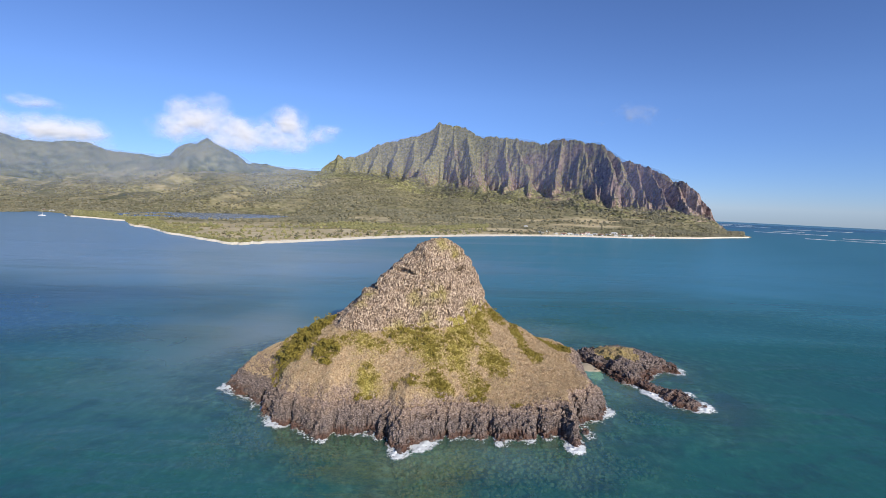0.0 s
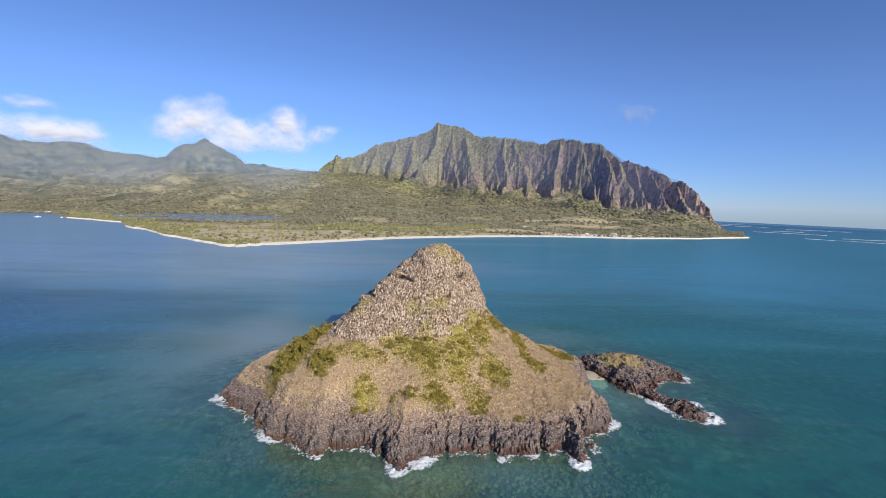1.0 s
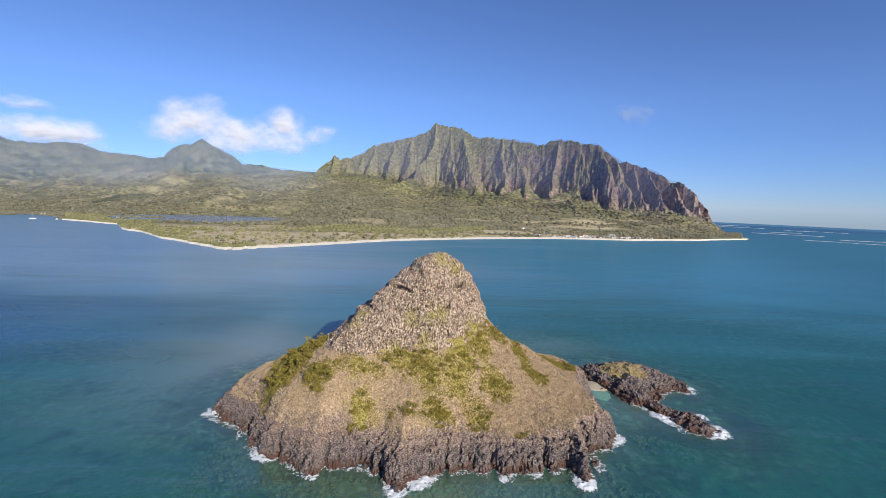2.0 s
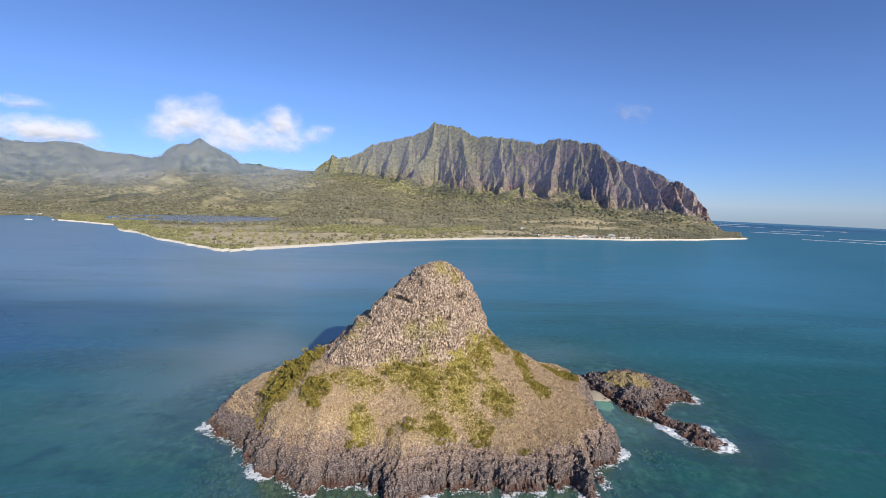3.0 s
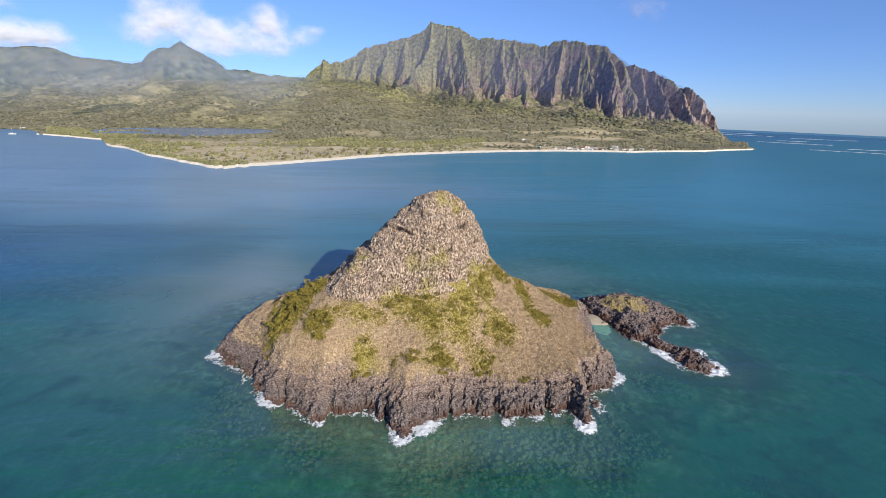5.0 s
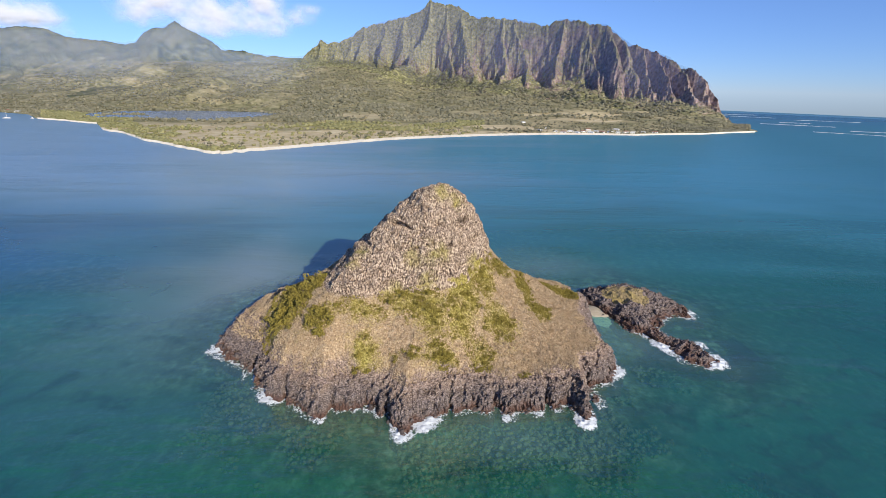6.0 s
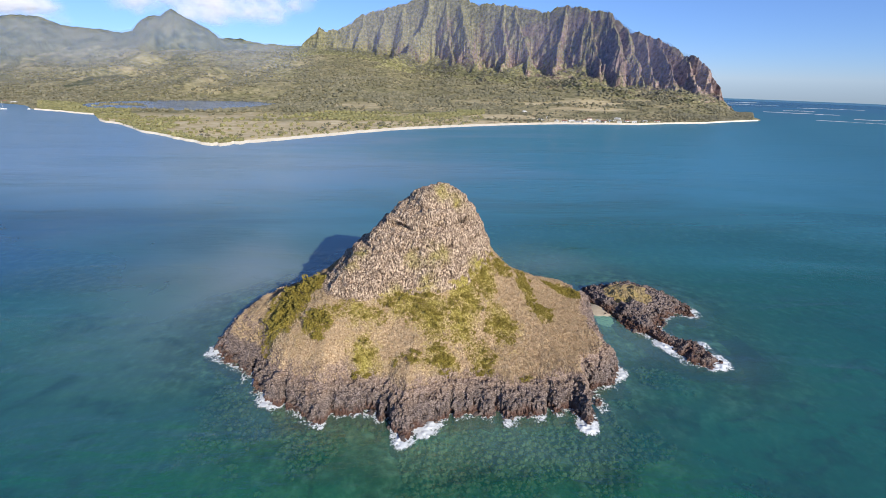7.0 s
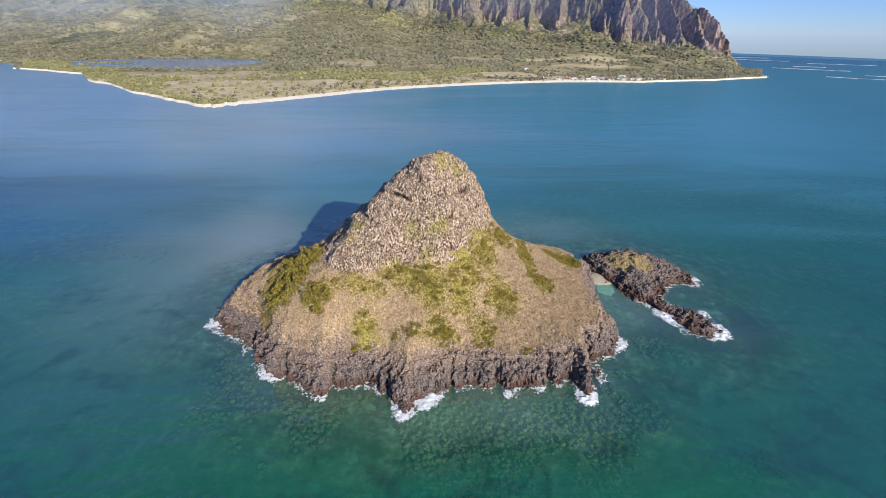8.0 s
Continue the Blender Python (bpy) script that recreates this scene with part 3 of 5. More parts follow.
# headwall under the crest, then the spurs that stand out from it
Z = ZC - 1.75 * (RC - RF) * front * (1 + 0.25 * fbm(A * 0.9, front * 2, octaves=3, seed=53)) - 12 * smooth(0, 0.1, front)
cell = np.zeros(A.shape, int)
for i, (a0, a1, a2, e1, e2) in enumerate(SPURS):
    r0, r2 = float(crest_range(a0)), float(foot_range(a2))
    top, end = spot(a0, r0, float(table(a0, CREST)) - 0.1), spot(a2, r2, e2)
    mid = spot(a1, r0 + (r2 - r0) * 0.57, e1)
    out = polar_xy(a2, r2 - 150)
    side = (2.35 if a0 < 2 else 1.7) + 0.3 * fbm(WX / 90, WY / 90, octaves=3, seed=54)
    for p, q in ((top, mid), (mid, end), (end, (float(out[0]), float(out[1]), max(end[2] - 110, 4.0)))):
        rise = tent(*p, *q, side)
        cell = np.where(rise > Z, i + 1, cell)
        Z = np.maximum(Z, rise)
# side flutes and crags
flute = 0.5 - 0.5 * ridged(A * 1.5 + 0.35 * fbm(X / 90, Y / 90, octaves=2, seed=60), front * 1.8, octaves=5, seed=53, gain=0.66)
Z = Z - (8 + 40 * flute) * smooth(0.02, 0.25, front)
scree = 0.2 + 0.13 * fbm(X / 120, Y / 120, octaves=4, seed=63) + 0.06 * ridged(X / 70, Y / 160, octaves=4, seed=64)
scree = ZB + (ZC - ZB) * scree * np.clip(1.38 - S, 0, 1) ** 1.25
lift = np.clip(0.5 + 0.5 * (scree - Z) / 14, 0, 1)
Z = Z * (1 - lift) + scree * lift + 14 * lift * (1 - lift)
Z = np.where(S < 0, ZC + S * (RC - RF) * 0.95, Z)
soft = np.zeros(A.shape)
for (x0, y0, z0), (x1, y1, z1) in zip(SPUR[:-1], SPUR[1:]):
    ex, ey = x1 - x0, y1 - y0
    k = ((X - x0) * ex + (Y - y0) * ey) / (ex * ex + ey * ey)
    kc = np.clip(k, 0, 1)
    off = np.hypot(X - x0 - kc * ex, Y - y0 - kc * ey)
    arm = z0 + (z1 - z0) * kc - off * (0.8 + 0.1 * fbm(X / 60, Y / 60, octaves=3, seed=54)) + 6 * fbm(X / 50, Y / 50, octaves=3, seed=55)
    h = np.where(S > 0.02, np.clip(0.5 + 0.5 * (arm - Z) / 26, 0, 1), 0)
    Z = Z * (1 - h) + arm * h + 26 * h * (1 - h)
    soft = np.maximum(soft, h)
Z = Z + (1 - 0.6 * soft) * np.where(S >= 0, 1, 0.6) * (14 * fbm(X / 70, Y / 70, Z / 60, octaves=6, seed=57, gain=0.68) + 13 * fbm(A * 1.8, S * 0 + 2, octaves=5, seed=58, gain=0.65) * smooth(0.3, 0, np.abs(S)))
v = np.stack([X, Y, Z], -1).reshape(-1, 3)
F = grid_faces(*A.shape)
cell = np.where(S < 0, -1, cell).reshape(-1)[F[:, 0]]
ridge = tagged(new("mountain_ridge"), "steep fluted green and brown mountain ridge with shaded gullies", "mountain")
for i in range(-1, len(SPURS) + 1):
    pick = cell == i
    if pick.sum() > 20:
        vv, ff, _ = keep_faces(v, F, pick)
        part("back_slope" if i < 0 else "headwall" if i == 0 else "buttress", mesh_np("buttress", vv, ff, MAT["ridge"], True), ridge)


RIDGE_Z, RIDGE_A, RIDGE_S = Z, aa, ss


def land_height(a, r):
    """Height of the plain or of the talus of the ridge that lies on it."""
    z = ground_height(a, r)
    s = (crest_range(a) - r) / (crest_range(a) - foot_range(a))
    i = np.clip(np.searchsorted(RIDGE_A, a), 0, len(RIDGE_A) - 1)
    k = np.clip(np.searchsorted(RIDGE_S, s), 0, len(RIDGE_S) - 1)
    return np.where((a > RIDGE_A[0]) & (a < RIDGE_A[-1]) & (s < RIDGE_S[-1]), np.maximum(z, RIDGE_Z[i, k]), z), s


def far_mountain(rows, r0, run, seed, rough=1.0):
    """A distant range scaled to fit the camera's view: crest bearings and elevations, its range and its run towards the
    bay.
    """
    a0, a1 = rows[0][0], rows[-1][0]
    aa = np.linspace(a0, a1, int((a1 - a0) * 22))
    ss = np.concatenate([np.linspace(-0.5, -0.03, 8), np.linspace(0, 1.15, 110)])
    A, S = np.meshgrid(aa, ss, indexing="ij")
    R = np.minimum(r0 - S * run, 4800)
    X, Y = polar_xy(A, R)
    zc = EYE + r0 * np.tan(np.radians(table(A, rows)))
    f = np.clip(S, 0, 2)
    shift = 0.42 * (1 - ridged(X / 300, Y / 800, octaves=5, seed=seed, gain=0.6)) * smooth(0, 0.3, f) * rough
    prof = np.clip(1 - f - shift * 0.55, 0, 1) ** 1.35
    Z = 30 + (zc - 30) * prof - 60 * smooth(0.95, 1.15, f + shift * 0.4)
    Z = np.where(S < 0, zc + S * run * 0.6, Z) + 13 * fbm(X / 110, Y / 110, octaves=5, seed=seed + 3, gain=0.6) + 6 * fbm(A * 1.5, S * 0, octaves=4, seed=seed + 5) * smooth(0.2, 0, np.abs(S))
    v = np.stack([X, Y, Z], -1).reshape(-1, 3)
    return mesh_np("far_mountain", v, grid_faces(*A.shape), MAT["far"], True)


m1 = far_mountain([(-36, 1.8), (-33, 2.9), (-30.9, 3.3), (-29.9, 3.6), (-29.0, 4.5), (-28.3, 4.95), (-27.3, 5.1), (-26.3, 5.65), (-25.3, 5.0), (-24.2, 4.45), (-23.3, 4.1), (-22.4, 3.2), (-21, 2.6), (-19, 2.0), (-16, 1.5), (-13, 1.0)], 4050, 2050, 71)
tagged(new("far_mountain", m1), "hazy green pyramid-shaped mountain behind the valley", "mountain")
m2 = far_mountain([(-60, 4.0), (-50, 4.2), (-44, 4.7), (-42.8, 4.45), (-41.4, 4.1), (-38.8, 4.1), (-36.7, 4.3), (-35.2, 3.65), (-33, 3.5), (-30.9, 3.3), (-28, 2.9), (-24, 2.2)], 4350, 1900, 77)
tagged(new("far_mountain", m2), "long hazy mountain range under low cloud", "mountain")
m3 = far_mountain([(-26, 2.6), (-22.6, 3.05), (-21.4, 3.3), (-20.4, 3.2), (-19.3, 2.9), (-18, 2.75), (-16, 2.75), (-14.5, 2.72), (-12, 2.3), (-9, 1.8)], 4500, 900, 83)
tagged(new("far_mountain", m3), "low blue-green hills at the valley head", "mountain")

# ---- the hat-shaped islet ----

CLEFTS = [(50.5, 131, 1.3, 6.5), (-30, 121, 1.0, 4.5), (-13, 118, 1.0, 4.5), (20, 122, 1.1, 4.0), (36, 125, 1.0, 3.5), (-45, 127, 1.0, 3.5), (-60, 139, 1.2, 4.5), (6, 122, 0.9, 3.0)]


def top_distance(x, y):
    """Distance from the short summit crest of the islet."""
    ax, ay, bx, by = 0.3, 172.5, 3.9, 175.0
    ex, ey = bx - ax, by - ay
    t = np.clip(((x - ax) * ex + (y - ay) * ey) / (ex * ex + ey * ey), 0, 1)
    return np.hypot(x - ax - t * ex, y - ay - t * ey)


def terrace(z, q, amount):
    k = np.floor(z / q)
    fr = z / q - k
    return z + amount * (q * (k + smooth(0.3, 0.75, fr)) - z)


def islet_height(x, y):
    jag = 2.0 * fbm(x / 9, y / 9, octaves=4, seed=3) + 1.0 * ridged(x / 4.5, y / 4.5, octaves=3, seed=5)
    d = inside_distance(x, y, SHORE)
    dd = d + jag * smooth(16, 2, np.abs(d))
    for cx, cy, cw, cl in CLEFTS:
        dd = dd - cl * np.exp(-((x - cx) / cw) ** 2 - ((y - cy) / 7) ** 2)
    dh = inside_distance(x, y, HAT) + 1.2 * fbm(x / 6, y / 6, octaves=3, seed=7)
    rim = 8.9 + 1.2 * fbm(x / 25, y / 25, octaves=2, seed=9)
    # steep sea cliff in front, a broad tilted shelf on the west end
    west = smooth(-48, -66, x)
    steep = np.interp(dd, [-12, 0, 0.7, 1.7, 4.2, 8.0], [-5.5, -0.15, 1.3, 4.4, 7.2, 8.7])
    shelf = np.interp(dd, [-12, 0, 1.2, 3.0, 8.0, 12.0], [-5.5, -0.15, 1.7, 3.6, 7.0, 9.0])
    cliff = (steep * (1 - west) + shelf * west) * rim / 8.5
    cliff = np.where(dd > 0.5, terrace(cliff + 0.5 * fbm(x / 5, y / 5, seed=10), 2.1, 0.5), cliff)
    cliff = cliff + smooth(0, 2, dd) * (0.8 * ridged(x / 5, y / 5, octaves=3, seed=11) - 0.2)
    start = 6 + 4 * west
    inner = np.clip(d + 0.3 * (dd - d) - start, 0, 200)
    r = inner / (inner + np.clip(-dh, 0.01, 200))
    power = np.interp(x, [-50, -20, 4, 22, 40], [0.72, 0.85, 0.95, 1.75, 1.6]) + 0.75 * smooth(-28, -42, x) * smooth(158, 185, y)
    foot = np.interp(x, [-36, -10, 12, 20], [26.6, 27.4, 28.6, 30.5]) + 0.9 * smooth(165, 195, y)
    grass = rim + (foot - rim) * r ** power
    grass = grass + 0.9 * fbm(x / 8, y / 8, octaves=4, seed=13) + 0.3 * fbm(x / 1.3, y / 1.3, octaves=2, seed=14)
    td = top_distance(x, y)
    u = np.clip(dh, 0, 100) / (np.clip(dh, 0, 100) + td + 0.01)
    hat = foot + (59.6 - foot) * (1 - (1 - u) ** np.interp(x, [-22, 6, 16], [1.12, 1.72, 2.3]))
    hat = terrace(hat + 1.4 * fbm(x / 9, y / 9, octaves=3, seed=15), 6.4, 0.22)
    hat = hat + smooth(0, 2.5, dh) * 0.8 * fbm(x / 3.5, y / 3.5, octaves=3, seed=17)
    hat = hat - 1.5 * smooth(1.1, 0.0, np.abs(hat - 47.5 - 0.06 * x - 1.2 * fbm(x / 8, y / 8, octaves=2, seed=18))) * smooth(-14, -8, x)
    side = np.where(x > 2, 0.036 * (x - 2.0) ** 2, np.where(x > -6, 0.052 * (x - 2.0) ** 2, 3.33 - 0.76 * (x + 6)))
    hat = np.minimum(hat, 58.7 + 0.5 * fbm(x / 2, y / 2, seed=20) - side - 0.022 * (y - 174.0) ** 2 * smooth(174, 190, y))
    w = smooth(start - 0.5, start + 3, dd)
    z = cliff * (1 - w) + grass * w
    z = np.where(dh > 0, np.maximum(hat, z), z)
    return z, dd, dh


def summit_cover(v):
    """Grass on the ledges of the summit."""
    c = np.full(len(v), -0.22)
    for px, py, pz, w in ((-25, 160, 38, 4), (-27, 155, 34, 3), (1, 155, 39, 5.5), (-6, 155, 38, 4.5), (-12, 149, 28, 4), (4, 171, 57, 5), (9, 172, 53, 4), (14, 163, 32, 5), (-1, 150, 30, 4)):
        c = np.maximum(c, 0.75 - np.linalg.norm(v - (px, py, pz), axis=1) / w * 0.6)
    return c


GREEN = [(-49, 158, 9, 11, 1.1), (-51, 151, 7, 6, 1.1), (-42, 161, 5, 7, 1.0), (-36, 142, 5, 4, 0.7), (-22, 143, 10, 3, 0.7), (-8, 147, 9, 4, 0.9), (0, 143, 6, 6, 0.95), (11, 153, 5, 10, 1.1), (18, 165, 4, 9, 1.1), (26, 174, 4, 5, 0.8),
         (9, 144, 5, 6, 0.9), (24, 148, 5, 6, 1.0), (-21, 132, 4, 5, 1.0), (3, 132, 4, 3, 1.0), (-4, 131, 7, 2, 0.55), (17, 134, 4, 7, 0.7), (36, 173, 3, 10, 0.9), (40, 160, 4, 5, 0.9), (57, 189, 8, 5, 1.0), (29, 128, 3, 2, 0.8)]


def islet_cover(x, y):
    c = np.full(np.shape(x), -0.02)
    for gx0, gy0, wx, wy, amp in GREEN:
        c = np.maximum(c, amp * (1 - 0.55 * np.hypot((x - gx0) / wx, (y - gy0) / wy)))
    return c


def roughen(X, Y, Z, amount, layer, seed, shelf=1.0, tall=2.4):
    """Pushes a rock surface in and out along its normal: blocks, cracks and ledges."""
    zx, zy = np.gradient(Z, X[1, 0] - X[0, 0], Y[0, 1] - Y[0, 0])
    k = 1 / np.sqrt(1 + zx * zx + zy * zy)
    nx, ny, nz = -zx * k, -zy * k, k
    wz = Z + 0.4 * layer * fbm(X / 7, Y / 7, octaves=3, seed=seed)
    ledge = wz / layer - np.floor(wz / layer)
    push = shelf * (ledge ** 1.5 - 0.4) + 0.55 * (ridged(X / 2.0, Y / 2.0, Z / 1.5, octaves=3, seed=seed + 1, gain=0.7) - 0.35) + 0.5 * fbm(X / 4, Y / 4, Z / 3, octaves=2, seed=seed + 6)
    crack = np.abs(vnoise(X / 3.4 + 0.8 * fbm(X, Y, Z, octaves=2, seed=seed + 3), Y / 3.4, Z / (2 * tall), seed=seed + 2))
    pits = smooth(0.35, 0.6, vnoise(X / 1.1, Y / 1.1, Z / 1.0, seed=seed + 7))
    push = push - 1.1 * smooth(0.09, 0.0, crack) - 0.45 * pits + 0.35 * vnoise(X / 0.6, Y / 0.6, Z / 0.8, seed=seed + 5)
    d = push * amount
    return np.stack([X + nx * d, Y + ny * d, Z + nz * d], -1).reshape(-1, 3)


def columns(X, Y, Z, amount):
    """Weathers a rock face into narrow upright columns, broken by uneven ledges."""
    zx, zy = np.gradient(Z, X[1, 0] - X[0, 0], Y[0, 1] - Y[0, 0])
    k = 1 / np.sqrt(1 + zx * zx + zy * zy)
    nx, ny, nz = -zx * k, -zy * k, k
    wx, wz = X + 0.5 * fbm(X / 3, Y / 3, Z / 3, octaves=2, seed=45), Z + 1.6 * fbm(X / 7, Y / 7, octaves=3, seed=46)
    push = 0.3 * ridged(wx / 1.1, Y / 1.6, Z / 3.0, octaves=3, seed=47, gain=0.7) + 0.3 * vnoise(wx / 0.6, Y / 0.7, Z / 1.1, seed=48) + 0.9 * fbm(X / 5, Y / 5, Z / 3, octaves=3, seed=49) + 0.5 * ridged(X / 5, Y / 5, wz / 1.8, octaves=2, seed=43)
    bed = np.floor(wz / 1.9)
    push = push + 0.3 * (hash01(bed, np.floor(wx / 3.4 + 7 * vnoise(bed * 1.7, bed * 0)), bed * 0, 50) - 0.5)
    for level, drop in ((33.5, 0.8), (40.5, 1.0), (47.5, 2.4), (53.0, 1.2)):
        push = push - drop * smooth(0.75, 0.1, np.abs(wz - level - 0.05 * X)) * smooth(-0.25, 0.3, fbm(X / 6, Y / 6, octaves=2, seed=int(level)))
    holes = smooth(0.42, 0.62, vnoise(X / 1.9, Y / 1.9, Z / 2.4, seed=51))
    d = (push - 0.7 * holes) * amount
    return np.stack([X + nx * d, Y + ny * d, Z + nz * d], -1).reshape(-1, 3)


STEP = 0.3
islet = tagged(new("islet"), "cone-shaped rocky islet with a tall hat-like summit and dry grass slopes", "island")
GX, GY = np.meshgrid(np.arange(-93, 82, STEP), np.arange(100, 234, STEP), indexing="ij")
GZ, GD, GH = islet_height(GX, GY)
EDGE = 5.6 + 5.5 * smooth(-48, -66, GX) + 2.4 * fbm(GX / 6, GY / 6, octaves=4, seed=23)
V = roughen(GX, GY, GZ, 1.05 * smooth(-2, 1, GD) * smooth(3.5, -1.5, GD - EDGE), 1.5, 24, 0.7)
BARE = smooth(5.5, -0.5, GD - EDGE + 1.5 * fbm(GX / 3, GY / 3, octaves=3, seed=26)).reshape(-1)
F = grid_faces(*GX.shape)
fd, fh, fz, fe = (q.reshape(-1)[F].mean(1) for q in (GD, GH, GZ, EDGE))
for nm, keep, mt, lab in (("cliff", (fd < fe) & (fz > -5.2), "basalt", "dark layered basalt sea cliff"), ("grass_slope", (fd >= fe) & (fh <= 0.9), "slope", "slope of dry straw-coloured grass")):
    vv, ff, extra = keep_faces(V, F, keep, {"bare": BARE})
    part(nm, mesh_np(nm, vv, ff, MAT[mt], False, {"cover": islet_cover(vv[:, 0], vv[:, 1]), "bare": extra["bare"]}), islet, lab)
HX, HY = np.meshgrid(np.arange(-44, 25, 0.23), np.arange(140, 210, 0.22), indexing="ij")
HZ, HD, HH = islet_height(HX, HY)
V = columns(HX, HY, HZ, smooth(-0.6, 2.0, HH))
F = grid_faces(*HX.shape)
vv, ff, _ = keep_faces(V, F, HH.reshape(-1)[F].mean(1) > -0.3)
part("summit", mesh_np("summit", vv, ff, MAT["summit"], False, {"cover": summit_cover(vv), "bare": np.zeros(len(vv))}), islet, "pale weathered terraced rock summit")


def outcrop_height(x, y):
    d = inside_distance(x, y, ISLET)
    dd = d + 1.6 * fbm(x / 6, y / 6, octaves=4, seed=61) + 0.8 * ridged(x / 3, y / 3, octaves=3, seed=62)
    z = np.interp(dd, [-8, 0, 1.5, 4, 9, 16], [-4, -0.2, 1.2, 3.0, 4.6, 6.5])
    z = z * (0.55 + 0.45 * smooth(158, 190, y))
    z = terrace(z, 1.4, 0.5) + smooth(0, 2, dd) * 0.8 * ridged(x / 5, y / 5, octaves=3, seed=63)
    return z, dd


ix, iy = np.arange(58, 126, STEP), np.arange(141, 228, STEP)
IX, IY = np.meshgrid(ix, iy, indexing="ij")
IZ, ID = outcrop_height(IX, IY)
V2 = roughen(IX, IY, IZ, 0.8 * smooth(-1.5, 1, ID) * (0.35 + 0.65 * smooth(0.7, 1.2, np.hypot((IX - 88) / 9, (IY - 197) / 10))), 1.7, 64)
F2 = grid_faces(*IX.shape)
cap = np.hypot((V2[F2[:, 0], 0] - 88) / 9, (V2[F2[:, 0], 1] - 197) / 10) + 0.35 * fbm(V2[F2[:, 0], 0] / 4, V2[F2[:, 0], 1] / 4, octaves=3, seed=66) < 1
low = IZ.reshape(-1)[F2].mean(1) > -3.8
outcrop = tagged(new("rock_outcrop"), "low black rock outcrop beside the islet with a grassy cap", "rock")
for nm, keep, mt, lab in (("rock", low & ~cap, "basalt", "black wave-worn basalt"), ("grass_cap", low & cap, "slope_plain", "patch of yellow-green grass")):
    vv, ff, _ = keep_faces(V2, F2, keep)
    part(nm, mesh_np(nm, vv, ff, MAT[mt]), outcrop, lab)

# ---- sand in the notch ----
th, rr = np.linspace(0, 2 * np.pi, 40), np.linspace(0, 1, 10)
RR, TH = np.meshgrid(rr, th, indexing="ij")
bx, by = 73.5 + 8 * RR * np.cos(TH) - 1.2 * RR * np.sin(TH), 186 + 13 * RR * np.sin(TH)
v = np.stack([bx, by, np.interp(by, [173, 179, 186, 199], [-2.2, -1.1, 0.3, 1.6]) - 3.6 * RR ** 4 + 0.15 * fbm(bx / 2, by / 2, seed=68)], -1).reshape(-1, 3)
tagged(new("sand_beach", mesh_np("sand_beach", v, grid_faces(*RR.shape)[:, ::-1], MAT["cove_sand"], True)), "tiny pale sand cove between islet and outcrop", "beach", kind="structure")


# ---- surf ----
def surf(name, x0, x1, y0, y1, step, strength, label):
    X, Y = np.meshgrid(np.arange(x0, x1, step), np.arange(y0, y1, step), indexing="ij")
    shape = X.shape
    X, Y = X.ravel(), Y.ravel()
    D = np.maximum(inside_distance(X, Y, SHORE), inside_distance(X, Y, ISLET))
    near = np.abs(D) < 12
    xs, ys = X[near], Y[near]
    d = np.maximum(islet_height(xs, ys)[1], outcrop_height(xs, ys)[1])
    w = np.full(xs.shape, 0.32)
    for hx, hy, hr, amp in strength:
        w = np.maximum(w, amp * np.exp(-((xs - hx) ** 2 + (ys - hy) ** 2) / (hr * hr)))
    w = w * (1 - 0.9 * np.exp(-((xs - 73) / 8) ** 2 - ((ys - 181) / 14) ** 2))
    env = smooth(-1.0 - 6.0 * w, -0.1, d) * w
    warp = 0.8 * fbm(xs / 3, ys / 3, octaves=2, seed=105)
    lace = 0.55 * (1 - np.abs(vnoise(xs / 1.5 + warp, ys / 1.5, seed=101))) + 0.3 * (1 - np.abs(vnoise(xs / 0.65 + warp, ys / 0.65, seed=102))) + 0.15 * (1 - np.abs(vnoise(xs / 0.4, ys / 0.4, seed=106)))
    m = 0.7 * (lace - 0.75) + 1.05 * env ** 0.7 - 0.26
    mask, H, DD = np.full(X.shape, -1.0), np.full(X.shape, 0.06), D.copy()
    mask[near], DD[near] = m, d
    H[near] = 0.06 + np.clip(m, 0, 1) * w * 1.0 * (0.7 + 0.5 * vnoise(xs / 1.1, ys / 1.1, seed=104))
    F = grid_faces(*shape)
    keep = (mask[F].mean(1) > -0.3) & (DD[F].mean(1) < 1.3)
    v, F, extra = keep_faces(np.stack([X, Y, H], -1), F, keep, {"density": mask})
    return tagged(new(name, mesh_np(name, v, F, MAT["foam"], True, extra)), label, "surf", kind="stuff")


surf("surf", -90, 124, 104, 222, 0.28, [(-80, 154, 7, 0.9), (-60, 140, 6, 0.55), (-50, 128, 7, 0.7), (-31, 118, 5, 0.75), (-22, 121, 4, 0.5), (-8, 112, 5, 0.85), (0, 116, 6, 0.95), (22, 118, 4, 0.85), (33, 121, 4, 0.6), (46, 117, 5, 1.0), (55, 126, 4, 0.6), (66, 143, 6, 0.75),
     (68, 160, 5, 0.5), (81, 164, 5, 0.8), (88, 160, 6, 0.95), (105, 149, 8, 1.0), (106, 163, 5, 0.8), (116, 188, 5, 0.8), (106, 212, 4, 0.6)], "white surf breaking along the rocks")


